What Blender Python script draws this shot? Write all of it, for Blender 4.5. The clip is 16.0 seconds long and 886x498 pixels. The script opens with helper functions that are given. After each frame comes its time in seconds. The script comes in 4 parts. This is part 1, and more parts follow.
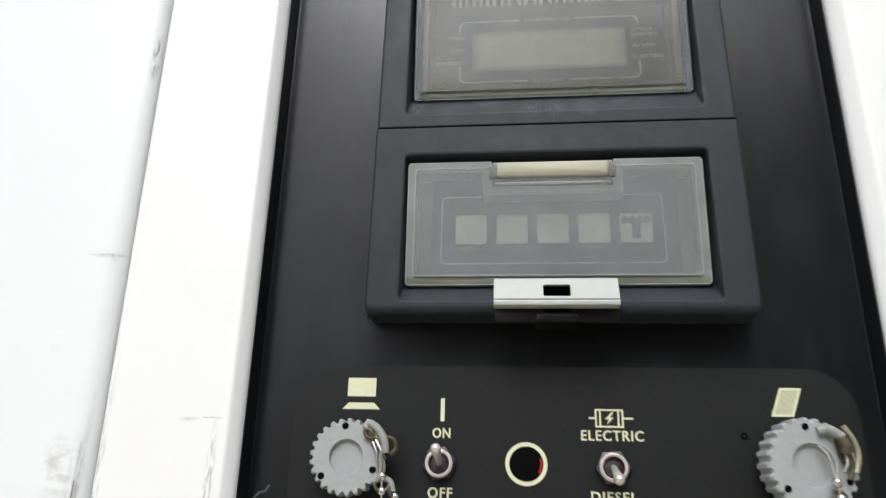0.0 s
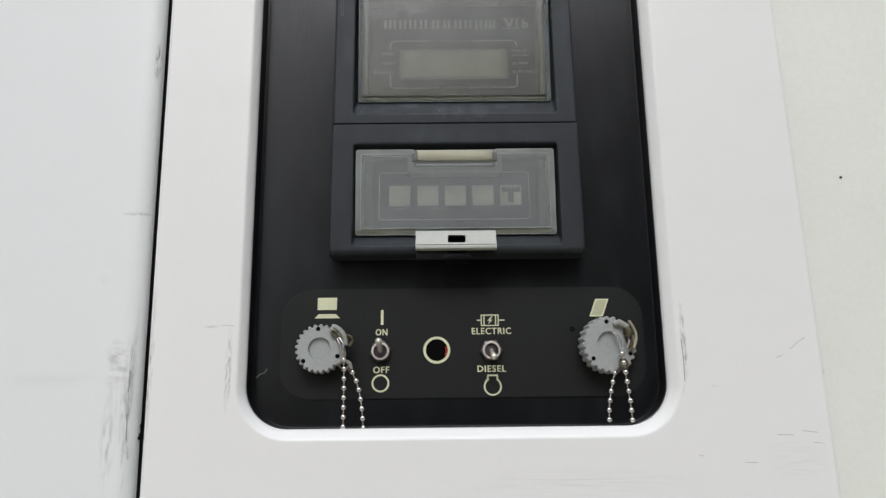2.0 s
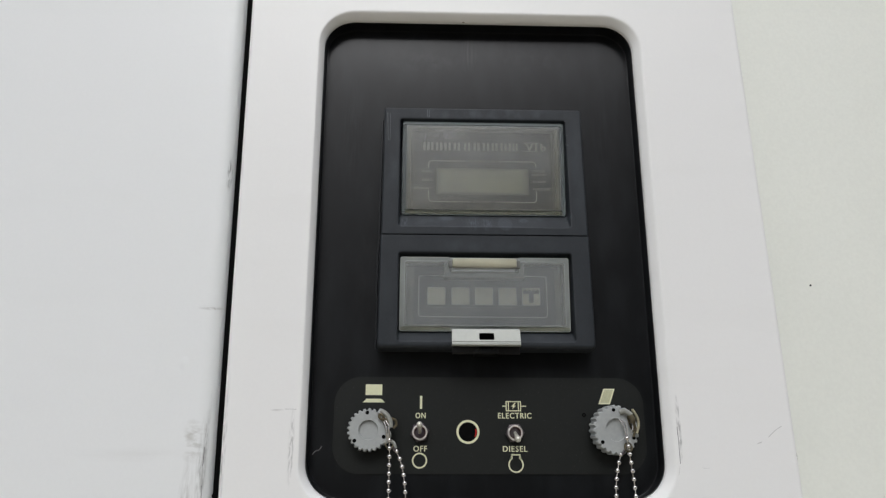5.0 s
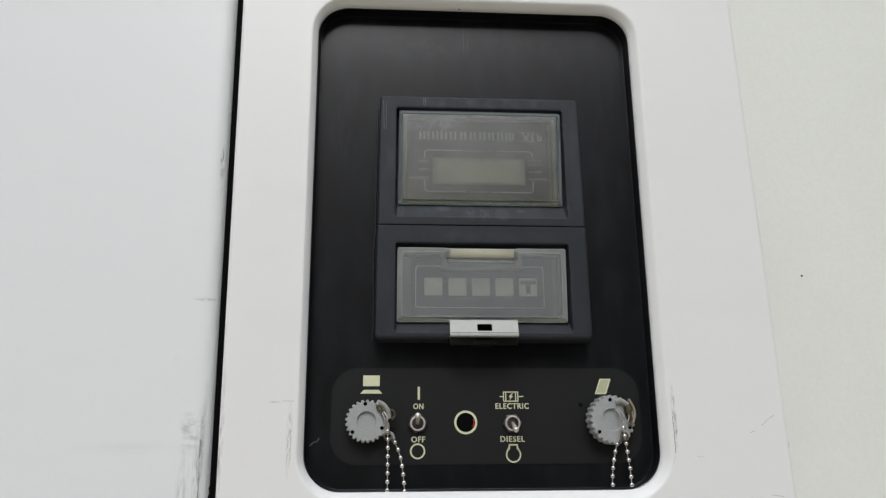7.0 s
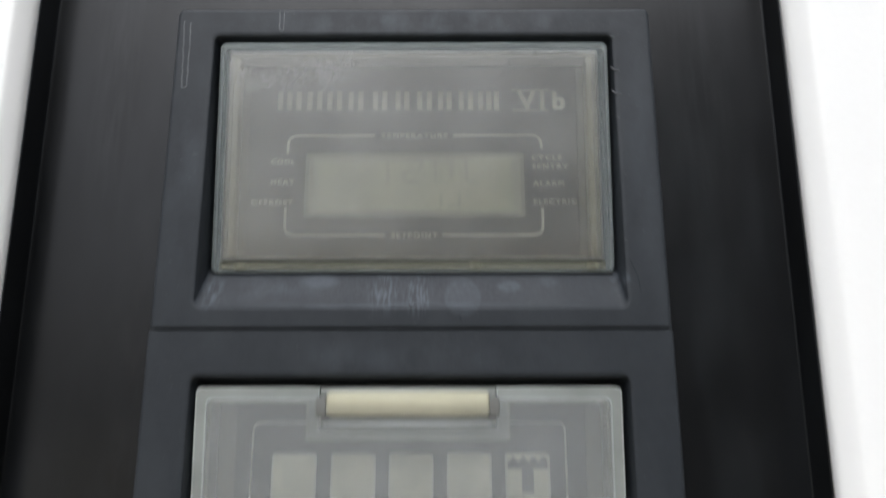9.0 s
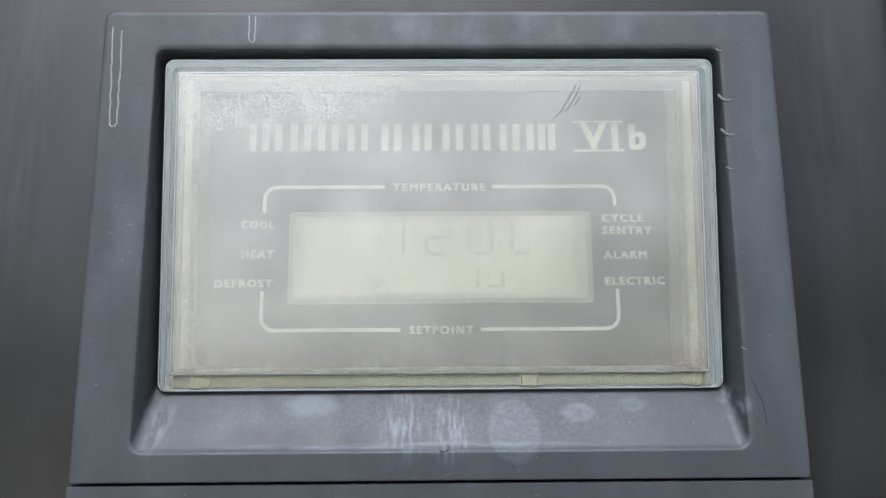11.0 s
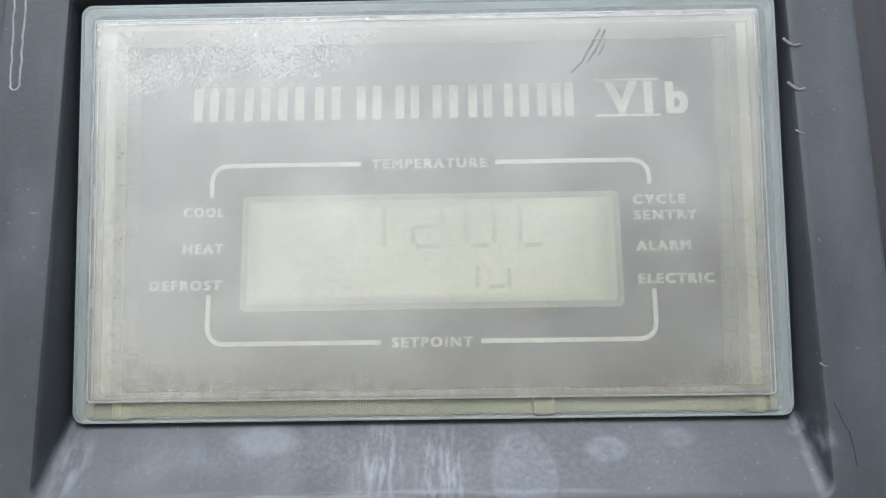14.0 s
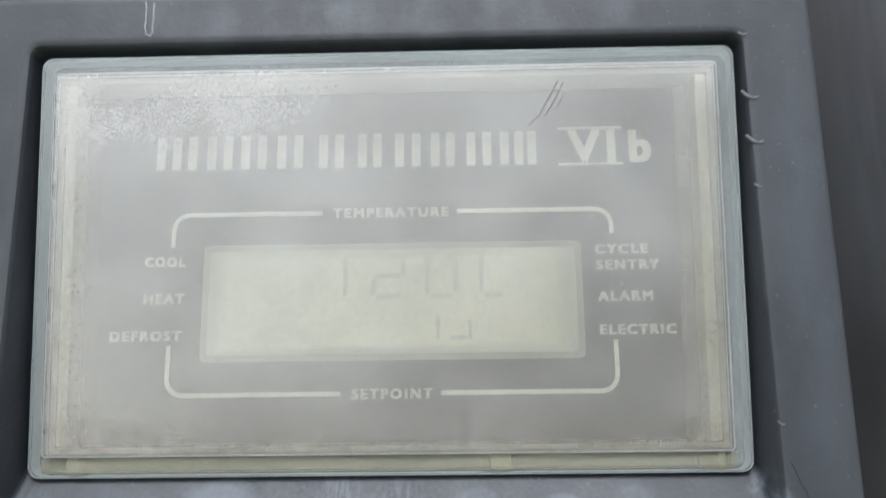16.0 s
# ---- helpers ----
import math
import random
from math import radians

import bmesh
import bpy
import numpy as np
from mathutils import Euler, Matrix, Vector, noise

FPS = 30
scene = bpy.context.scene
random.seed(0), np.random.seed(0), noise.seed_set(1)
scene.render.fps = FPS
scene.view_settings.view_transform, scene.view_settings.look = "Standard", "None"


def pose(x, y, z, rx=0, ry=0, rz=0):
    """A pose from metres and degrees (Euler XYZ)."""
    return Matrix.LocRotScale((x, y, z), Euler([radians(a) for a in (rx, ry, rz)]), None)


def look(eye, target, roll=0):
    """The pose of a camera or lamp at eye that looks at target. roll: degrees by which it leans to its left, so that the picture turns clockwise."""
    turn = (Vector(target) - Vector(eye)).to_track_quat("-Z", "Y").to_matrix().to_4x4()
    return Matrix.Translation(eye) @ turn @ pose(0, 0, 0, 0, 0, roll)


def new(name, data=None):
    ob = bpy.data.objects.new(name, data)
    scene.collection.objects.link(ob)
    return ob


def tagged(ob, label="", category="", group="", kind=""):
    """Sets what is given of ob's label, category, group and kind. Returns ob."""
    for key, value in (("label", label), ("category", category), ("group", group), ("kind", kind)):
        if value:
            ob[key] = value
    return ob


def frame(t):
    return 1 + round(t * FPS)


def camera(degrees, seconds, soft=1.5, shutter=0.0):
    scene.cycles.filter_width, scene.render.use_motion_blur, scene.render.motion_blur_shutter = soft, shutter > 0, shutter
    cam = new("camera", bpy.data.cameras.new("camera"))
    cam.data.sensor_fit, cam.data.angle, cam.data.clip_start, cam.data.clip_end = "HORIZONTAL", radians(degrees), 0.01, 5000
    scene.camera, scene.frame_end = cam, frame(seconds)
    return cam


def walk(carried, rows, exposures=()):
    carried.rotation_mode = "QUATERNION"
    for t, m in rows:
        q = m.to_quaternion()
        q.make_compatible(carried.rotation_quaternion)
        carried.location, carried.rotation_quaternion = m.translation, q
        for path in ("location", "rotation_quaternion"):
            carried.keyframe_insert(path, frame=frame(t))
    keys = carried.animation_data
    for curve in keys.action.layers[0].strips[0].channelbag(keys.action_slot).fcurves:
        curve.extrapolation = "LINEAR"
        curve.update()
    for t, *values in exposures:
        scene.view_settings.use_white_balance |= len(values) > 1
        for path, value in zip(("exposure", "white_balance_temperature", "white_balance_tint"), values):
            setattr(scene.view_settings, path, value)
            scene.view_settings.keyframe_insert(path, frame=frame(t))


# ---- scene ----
# The camera: seconds, place, yaw, pitch, roll
cam = camera(65.2, 16.0, soft=1.3, shutter=0.25)
ROWS = [
    (0.0, -0.0037, -0.3689, 1.4803, 6.48, 20.14, 1.67),
    (0.5, 0.0027, -0.4357, 1.4476, 2.66, 20.33, 1.12),
    (1.0, 0.0377, -0.4823, 1.4427, 1.99, 20.07, 1.10),
    (1.5, 0.0434, -0.5113, 1.4425, 2.28, 17.32, -0.63),
    (2.0, 0.0016, -0.5482, 1.4437, -0.44, 14.17, -0.66),
    (2.5, -0.0004, -0.5741, 1.4409, -3.32, 13.07, -1.05),
    (3.0, 0.0050, -0.5782, 1.4580, -3.11, 12.06, -0.40),
    (3.5, -0.0172, -0.6063, 1.4656, -1.18, 14.16, 0.34),
    (4.0, -0.0325, -0.6464, 1.4903, -0.80, 16.43, 0.30),
    (4.2, -0.0321, -0.6539, 1.4835, -0.57, 17.70, 0.40),
    (6.3, -0.0598, -0.6544, 1.4618, -3.65, 17.28, -0.48),
    (6.5, -0.0503, -0.6477, 1.4698, -3.20, 16.80, -0.45),
    (7.0, -0.0596, -0.6527, 1.4750, -3.48, 16.25, -0.33),
    (7.5, -0.0512, -0.6502, 1.4746, -2.99, 16.42, -0.33),
    (8.0, -0.0519, -0.6242, 1.4851, -2.97, 16.14, -0.41),
    (8.5, 0.0060, -0.4550, 1.5609, -1.48, 13.91, -1.01),
    (8.7, 0.0290, -0.3633, 1.5870, -0.34, 14.17, -0.33),
    (9.0, 0.0296, -0.2876, 1.6532, 0.06, 12.97, -0.08),
    (9.2, 0.0273, -0.2537, 1.7047, 1.00, 11.50, 0.02),
    (9.5, 0.0075, -0.2240, 1.7147, -0.21, 11.22, -0.45),
    (10.0, 0.0103, -0.2161, 1.7184, -1.03, 9.80, -0.61),
    (12.3, 0.0174, -0.2163, 1.7063, 0.37, 9.55, -0.49),
    (12.5, 0.0180, -0.2124, 1.7099, 0.58, 9.51, -0.64),
    (13.0, 0.0212, -0.1854, 1.7090, 0.64, 9.50, -0.62),
    (13.5, 0.0173, -0.1833, 1.7137, 0.78, 9.16, -0.61),
    (14.0, 0.0218, -0.1731, 1.7195, 0.58, 9.38, -0.77),
    (14.5, 0.0206, -0.1707, 1.7209, 0.89, 8.89, -0.63),
    (15.0, 0.0205, -0.1707, 1.7194, 0.89, 8.88, -0.58),
    (15.5, 0.0251, -0.1646, 1.7179, 1.12, 8.78, -0.30),
    (16.0, 0.0330, -0.1739, 1.7290, 1.02, 10.31, -0.70),
]
# seconds, stops, kelvin, tint
EXPOSURES = [(0.0, 0.33, 6500, 10), (0.6, 0.32, 6500, 10), (1.0, 0.26, 6500, 10), (1.5, -0.04, 6500, 10), (2.0, -0.19, 6500, 10), (3.0, -0.27, 6500, 10), (8.5, -0.28, 6500, 10),
             (8.75, -0.12, 6480, 10), (9.0, 0.36, 6420, 10), (9.5, 1.2, 6290, 10), (10.0, 1.6, 6270, 10), (12.5, 1.62, 6290, 10), (15.5, 1.53, 6320, 10), (16.0, 1.46, 6340, 10)]
walk(cam, [(t, pose(x, y, z, 90 + pitch, 0, yaw) @ pose(0, 0, 0, 0, 0, roll)) for t, x, y, z, yaw, pitch, roll in ROWS], EXPOSURES)

# World and sun: a bright overcast sky
SUN_UP, SUN_ROUND = 50.0, 184.0
world = bpy.data.worlds.new("sky")
scene.world = world
world.use_nodes = True
wt = world.node_tree
sky = wt.nodes.new("ShaderNodeTexSky")
sky.sky_type, sky.sun_disc = "NISHITA", False
sky.sun_elevation, sky.sun_rotation = radians(SUN_UP), radians(SUN_ROUND)
sky.air_density, sky.dust_density, sky.ozone_density = 1.0, 6.0, 1.0
soften = wt.nodes.new("ShaderNodeHueSaturation")
soften.inputs["Saturation"].default_value = 0.3
wt.links.new(sky.outputs[0], soften.inputs["Color"])
tint = wt.nodes.new("ShaderNodeMix")
tint.data_type, tint.blend_type = "RGBA", "MULTIPLY"
tint.inputs[0].default_value, tint.inputs[7].default_value = 1.0, (0.962, 1.0, 1.065, 1)
wt.links.new(soften.outputs[0], tint.inputs[6])
wt.links.new(tint.outputs[2], wt.nodes["Background"].inputs[0])
wt.nodes["Background"].inputs[1].default_value = 0.135
sun = new("sun", bpy.data.lights.new("sun", "SUN"))
sun.data.energy, sun.data.angle, sun.data.color = 1.0, radians(30), (0.97, 0.985, 0.98)
a, b = radians(SUN_UP), radians(SUN_ROUND)
sun.matrix_world = look((0, 0, 0), (-math.cos(a) * math.sin(b), -math.cos(a) * math.cos(b), -math.sin(a)))

# ---- materials ----


def material(name, colour, rough=0.5, metal=0.0, grain=0.0, grain_size=300.0, stain=None, stain_colour=(0.5, 0.5, 0.5), stain_size=20.0,
             bump=0.0, bump_size=400.0, stretch=(1, 1, 1), stain_at=(0.55, 0.75), marks=(), mark_colour=(0.25, 0.25, 0.24), spec=0.5, dust=0.0, rough_vary=0.0, coat=0.0):
    """A procedural surface: base colour, fine grain, broad stains, speckled dust, and marks at given places (x, z, half width, half height, stretch, strength)."""
    m = bpy.data.materials.new(name)
    m.use_nodes = True
    t = m.node_tree
    n, l = t.nodes, t.links
    p = n["Principled BSDF"]
    p.inputs["Roughness"].default_value = rough
    p.inputs["Metallic"].default_value = metal
    p.inputs["Specular IOR Level"].default_value = spec
    p.inputs["Coat Weight"].default_value, p.inputs["Coat Roughness"].default_value = coat, 0.17
    co = n.new("ShaderNodeTexCoord").outputs["Object"]

    def noise_of(size, squeeze=(1, 1, 1), detail=4.0, seed=0.0):
        mp = n.new("ShaderNodeMapping")
        mp.inputs["Scale"].default_value = squeeze
        mp.inputs["Location"].default_value = (seed, seed * 1.7, -seed)
        l.new(co, mp.inputs[0])
        x = n.new("ShaderNodeTexNoise")
        x.inputs["Scale"].default_value, x.inputs["Detail"].default_value = size, detail
        l.new(mp.outputs[0], x.inputs["Vector"])
        return x.outputs[0]

    def ramp(src, low, high, to0=0.0, to1=1.0):
        r = n.new("ShaderNodeMapRange")
        r.inputs[1].default_value, r.inputs[2].default_value, r.inputs[3].default_value, r.inputs[4].default_value = low, high, to0, to1
        l.new(src, r.inputs[0])
        return r.outputs[0]

    def times(u, v):
        x = n.new("ShaderNodeMath")
        x.operation = "MULTIPLY"
        for i, s in enumerate((u, v)):
            if isinstance(s, float):
                x.inputs[i].default_value = s
            else:
                l.new(s, x.inputs[i])
        return x.outputs[0]

    def mix(f, c0, c1):
        x = n.new("ShaderNodeMix")
        x.data_type = "RGBA"
        l.new(f, x.inputs[0])
        for i, c in ((6, c0), (7, c1)):
            if isinstance(c, tuple):
                x.inputs[i].default_value = (*c, 1)
            else:
                l.new(c, x.inputs[i])
        return x.outputs[2]

    c = tuple(colour)
    if grain:
        c = mix(ramp(noise_of(grain_size), 0.3, 0.7), tuple(v * (1 - grain) for v in colour), tuple(min(1, v * (1 + grain)) for v in colour))
    if stain:
        broad = ramp(noise_of(stain_size, stretch, 6.0, 3.1), *stain_at)
        c = mix(times(broad, float(stain)), c, tuple(stain_colour))
    if dust:
        c = mix(times(ramp(noise_of(900.0, (1, 1, 1), 2.0, 8.3), 0.70, 0.76), float(dust)), c, (0.6, 0.6, 0.58))
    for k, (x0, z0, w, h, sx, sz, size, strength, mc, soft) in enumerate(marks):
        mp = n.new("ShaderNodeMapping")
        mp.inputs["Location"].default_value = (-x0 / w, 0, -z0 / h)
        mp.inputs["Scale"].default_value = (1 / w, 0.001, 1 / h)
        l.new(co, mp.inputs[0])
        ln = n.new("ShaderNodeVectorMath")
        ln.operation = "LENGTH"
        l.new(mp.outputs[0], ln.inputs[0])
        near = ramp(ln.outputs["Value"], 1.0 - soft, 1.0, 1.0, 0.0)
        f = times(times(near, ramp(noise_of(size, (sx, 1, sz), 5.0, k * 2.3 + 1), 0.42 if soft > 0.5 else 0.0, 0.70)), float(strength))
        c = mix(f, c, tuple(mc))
    if isinstance(c, tuple):
        p.inputs["Base Color"].default_value = (*c, 1)
    else:
        l.new(c, p.inputs["Base Color"])
    if rough_vary:
        l.new(ramp(noise_of(stain_size * 2, stretch, 5.0, 5.5), 0.3, 0.7, rough - rough_vary, rough + rough_vary), p.inputs["Roughness"])
    if bump:
        bp = n.new("ShaderNodeBump")
        bp.inputs["Strength"].default_value, bp.inputs["Distance"].default_value = bump, 0.001
        l.new(noise_of(bump_size, (1, 1, 1), 3.0, 1.3), bp.inputs["Height"])
        l.new(bp.outputs[0], p.inputs["Normal"])
    return m


def clear_plastic(name, tint, haze, haze_colour, rough=0.42, dirt_size=35.0, grime=None):
    """Thin clear plastic with a weathered, dusty film; grime: middle and half sizes (x, z, w, h) of a pane whose rim
    has caught dirt and whose film is painted with a sky sheen.
    """
    m = bpy.data.materials.new(name)
    m.use_nodes = True
    n, l = m.node_tree.nodes, m.node_tree.links
    n.remove(n["Principled BSDF"])
    out = n["Material Output"]
    co = n.new("ShaderNodeTexCoord").outputs["Object"]

    def math2(op, u, v=None, w=None):
        x = n.new("ShaderNodeMath")
        x.operation = op
        for i, q in enumerate((u, v, w)):
            if isinstance(q, (int, float)):
                x.inputs[i].default_value = q
            elif q is not None:
                l.new(q, x.inputs[i])
        return x.outputs[0]

    def fleck(size, low, high, to0, to1, detail=6.0):
        x = n.new("ShaderNodeTexNoise")
        x.inputs["Scale"].default_value, x.inputs["Detail"].default_value = size, detail
        l.new(co, x.inputs["Vector"])
        r = n.new("ShaderNodeMapRange")
        r.inputs[1].default_value, r.inputs[2].default_value, r.inputs[3].default_value, r.inputs[4].default_value = low, high, to0, to1
        l.new(x.outputs[0], r.inputs[0])
        return r.outputs[0]

    amount = fleck(dirt_size, 0.25, 0.75, haze * 0.8, haze * 1.2)
    amount = math2("ADD", amount, fleck(1900.0, 0.73, 0.79, 0.0, 0.04, 2.0))
    colour = n.new("ShaderNodeMix")
    colour.data_type = "RGBA"
    colour.inputs[0].default_value = 0.0
    colour.inputs[6].default_value, colour.inputs[7].default_value = (*haze_colour, 1), (0.34, 0.315, 0.25, 1)
    if grime:
        x0, z0, w, h = grime
        sep = n.new("ShaderNodeSeparateXYZ")
        l.new(co, sep.inputs[0])
        side = math2("SUBTRACT", math2("ABSOLUTE", math2("SUBTRACT", sep.outputs[0], x0)), w)
        foot = math2("SUBTRACT", z0 - h, sep.outputs[2])
        rim = n.new("ShaderNodeMapRange")
        rim.inputs[1].default_value, rim.inputs[2].default_value = -0.02, -0.001
        l.new(math2("MAXIMUM", math2("SUBTRACT", side, 0.006), foot), rim.inputs[0])
        dirty = math2("MULTIPLY", rim.outputs[0], fleck(420.0, 0.42, 0.6, 0.15, 1.0, 8.0))
        low = n.new("ShaderNodeMapRange")
        low.inputs[1].default_value, low.inputs[2].default_value, low.inputs[3].default_value, low.inputs[4].default_value = z0 + 0.5 * h, z0 - h, 0.0, 0.6
        l.new(sep.outputs[2], low.inputs[0])
        smear = math2("MULTIPLY", low.outputs[0], fleck(620.0, 0.38, 0.62, 0.1, 1.0, 9.0))
        dirty = math2("MAXIMUM", dirty, smear)
        l.new(dirty, colour.inputs[0])
        amount = math2("ADD", amount, math2("MULTIPLY", dirty, 0.06))
        amount = math2("ADD", amount, fleck(1300.0, 0.36, 0.64, -0.028, 0.028, 9.0))
        amount = math2("ADD", amount, fleck(45.0, 0.35, 0.65, -0.015, 0.015, 6.0))
        # film thicker and paler towards the top: the sky's reflection painted in
        high = n.new("ShaderNodeMapRange")
        high.inputs[1].default_value, high.inputs[2].default_value = z0 - 0.3 * h, z0 + h
        l.new(sep.outputs[2], high.inputs[0])
        amount = math2("ADD", amount, math2("MULTIPLY", high.outputs[0], 0.03))
        # film thinned towards the lower right, painting the sheen's fall-off
        far = n.new("ShaderNodeMapRange")
        far.inputs[1].default_value, far.inputs[2].default_value, far.inputs[3].default_value, far.inputs[4].default_value = x0 - 0.4 * w, x0 + w, 0.0, 0.075
        l.new(math2("SUBTRACT", sep.outputs[0], math2("MULTIPLY", math2("SUBTRACT", sep.outputs[2], z0), 0.9)), far.inputs[0])
        amount = math2("SUBTRACT", amount, far.outputs[0])
        pale = n.new("ShaderNodeMix")
        pale.data_type = "RGBA"
        l.new(high.outputs[0], pale.inputs[0])
        l.new(colour.outputs[2], pale.inputs[6])
        pale.inputs[7].default_value = (0.92, 0.93, 0.93, 1)
        blotch = n.new("ShaderNodeMix")
        blotch.data_type = "RGBA"
        l.new(math2("MULTIPLY", fleck(55.0, 0.42, 0.62, 0.0, 0.3, 3.0), fleck(330.0, 0.35, 0.6, 0.7, 1.0, 4.0)), blotch.inputs[0])
        l.new(pale.outputs[2], blotch.inputs[6])
        blotch.inputs[7].default_value = (0.50, 0.49, 0.47, 1)
        colour = blotch
    if haze < 0.23:
        amount = math2("MINIMUM", amount, 0.32)
    film = n.new("ShaderNodeBsdfDiffuse")
    glow = n.new("ShaderNodeBsdfTranslucent")
    l.new(colour.outputs[2], film.inputs[0])
    l.new(colour.outputs[2], glow.inputs[0])
    clear = n.new("ShaderNodeBsdfTransparent")
    clear.inputs[0].default_value = (*tint, 1)
    gloss = n.new("ShaderNodeBsdfGlossy")
    gloss.inputs["Roughness"].default_value = rough
    fres = n.new("ShaderNodeFresnel")
    fres.inputs[0].default_value = 1.42

    def blend(f, a, b):
        x = n.new("ShaderNodeMixShader")
        if isinstance(f, float):
            x.inputs[0].default_value = f
        else:
            l.new(f, x.inputs[0])
        l.new(a.outputs[0], x.inputs[1])
        l.new(b.outputs[0], x.inputs[2])
        return x

    whole = blend(fres.outputs[0], blend(amount, clear, blend(0.18, film, glow)), gloss)
    l.new(whole.outputs[0], out.inputs[0])
    return m


Z0 = 1.5  # height of the control plate's middle; places below are in millimetres from it
GREY, DARK = (0.30, 0.30, 0.29), (0.10, 0.10, 0.10)


def spot(x, z, w, h, sx, sz, size, strength, colour=GREY, soft=0.75):
    """A mark in a paint; soft: the share of its half size over which it fades out."""
    return (x / 1000, Z0 + z / 1000, w / 1000, h / 1000, sx, sz, size, strength, colour, soft)


WHITE = material("white_paint", (0.80, 0.80, 0.79), 0.38, grain=0.006, stain=0.06, stain_colour=(0.62, 0.62, 0.58), stain_size=9.0, stretch=(1, 1, 3), bump=0.012, bump_size=40,
                 marks=[spot(-156, -15, 3, 36, 3, 0.6, 260, 0.9), spot(-168, 17, 9, 1.2, 0.3, 3, 200, 1.0), spot(187, 2, 2.2, 34, 3, 0.5, 260, 1.0, DARK),
                        spot(-214.5, -40, 3, 95, 3, 0.4, 260, 0.8), spot(262, -85, 30, 16, 0.25, 3, 200, 0.12), spot(100, -98, 110, 12, 0.12, 3, 220, 0.14)])
DOORW = material("door_paint", (0.77, 0.785, 0.785), 0.4, grain=0.006, stain=0.06, stain_colour=(0.62, 0.63, 0.62), stain_size=7.0, stretch=(1, 1, 3), bump=0.03, bump_size=60,
                 marks=[spot(-245, -9, 12, 22, 0.7, 1.6, 150, 0.75, (0.40, 0.395, 0.36)), spot(-236, -30, 5, 50, 3, 0.35, 220, 0.9, (0.33, 0.33, 0.31)), spot(-234, -40, 2.5, 80, 2, 0.4, 200, 0.8), spot(-238.5, 250, 2.8, 22, 3, 0.4, 300, 1.0, DARK),
                        spot(-243, 112, 12, 2.5, 0.4, 2, 160, 1.0), spot(-247, -62, 7, 45, 2, 0.35, 170, 0.7, (0.4, 0.4, 0.38)), spot(-300, -20, 60, 8, 0.2, 2, 60, 0.25, (0.6, 0.6, 0.59))])
CREAM = material("cream_paint", (0.78, 0.795, 0.735), 0.45, grain=0.02, stain=0.15, stain_colour=(0.60, 0.62, 0.56), stain_size=5.0, bump=0.02, bump_size=90)
BLACK = material("black_plastic", (0.0028, 0.0033, 0.0039), 0.42, spec=0.2, coat=0.34, stain=0.6, stain_colour=(0.0098, 0.0112, 0.0128), stain_size=34.0, stretch=(1.5, 1, 0.5), stain_at=(0.42, 0.70),
                 bump=0.05, bump_size=500, dust=0.02, rough_vary=0.05, marks=[spot(-98, 150, 12, 110, 2, 0.6, 90, 0.5, (0.012, 0.012, 0.013)), spot(-100, 130, 9, 26, 1, 0.7, 240, 0.8, (0.002, 0.002, 0.002)),
                        spot(4, 398, 10, 24, 4, 0.15, 160, 0.8, (0.04, 0.042, 0.045)), spot(-40, 390, 70, 18, 1, 1, 110, 0.6, (0.022, 0.0235, 0.025)),
                        spot(70, 392, 60, 18, 1.2, 0.8, 90, 0.5, (0.020, 0.0215, 0.0235)), spot(-118, 300, 14, 90, 3, 0.3, 120, 0.6, (0.018, 0.0195, 0.021)), spot(145, 300, 18, 80, 3, 0.3, 100, 0.4, (0.016, 0.017, 0.019))])
CHALK = (0.108, 0.125, 0.148)
GUNMETAL = material("charcoal_plastic", (0.0182, 0.0218, 0.0264), 0.54, spec=0.29, grain=0.08, stain=0.45, stain_colour=(0.031, 0.036, 0.041), stain_size=45.0, stretch=(1.5, 1, 0.6), stain_at=(0.48, 0.72),
                    bump=0.08, bump_size=900, dust=0.05, rough_vary=0.05,
                    marks=[spot(20, 313, 105, 9, 1.2, 1, 75, 0.55, (0.07, 0.08, 0.093)), spot(-76, 255, 11, 75, 1, 0.5, 65, 0.45, (0.06, 0.07, 0.082)), spot(110, 250, 10, 75, 1, 0.4, 65, 0.35, (0.06, 0.07, 0.082)),
                           spot(15, 172, 110, 8, 1.2, 1, 75, 0.3, (0.06, 0.07, 0.082)),
                           spot(6, 198, 8, 12, 3, 0.2, 300, 0.5, CHALK), spot(19.5, 197, 7, 11, 3, 0.2, 300, 0.6, CHALK), spot(37, 196.0, 7.6, 9.0, 1, 1, 900, 0.2, CHALK, 0.12),
                           spot(55.5, 200.6, 5.4, 2.9, 1, 1, 600, 0.3, CHALK, 0.3), spot(71.5, 202.6, 4.6, 2.4, 1, 1, 600, 0.2, CHALK, 0.4), spot(99.5, 202.5, 4.5, 6.5, 1, 1, 260, 0.7, CHALK),
                           spot(-62, 198, 6, 10, 2, 0.6, 200, 0.5, CHALK), spot(-40, 199, 25, 9, 1, 0.8, 90, 0.25, CHALK), spot(-20, 203, 9, 4, 1, 1, 260, 0.4, CHALK, 0.5),
                           spot(10, 192.4, 60, 1.3, 0.3, 3, 220, 0.4, CHALK, 0.6), spot(15, 200, 100, 10, 1, 1, 900, 0.12, (0.14, 0.145, 0.16))])
PLATE = material("control_plate_film", (0.0062, 0.0074, 0.0064), 0.55, spec=0.3, grain=0.1, bump=0.06, bump_size=900, dust=0.05)
FACE = material("dark_face", (0.034, 0.036, 0.041), 0.6, grain=0.06, stain=0.3, stain_colour=(0.09, 0.085, 0.08), stain_size=40)
PRINT = material("cream_print", (0.66, 0.66, 0.45), 0.55, grain=0.04)
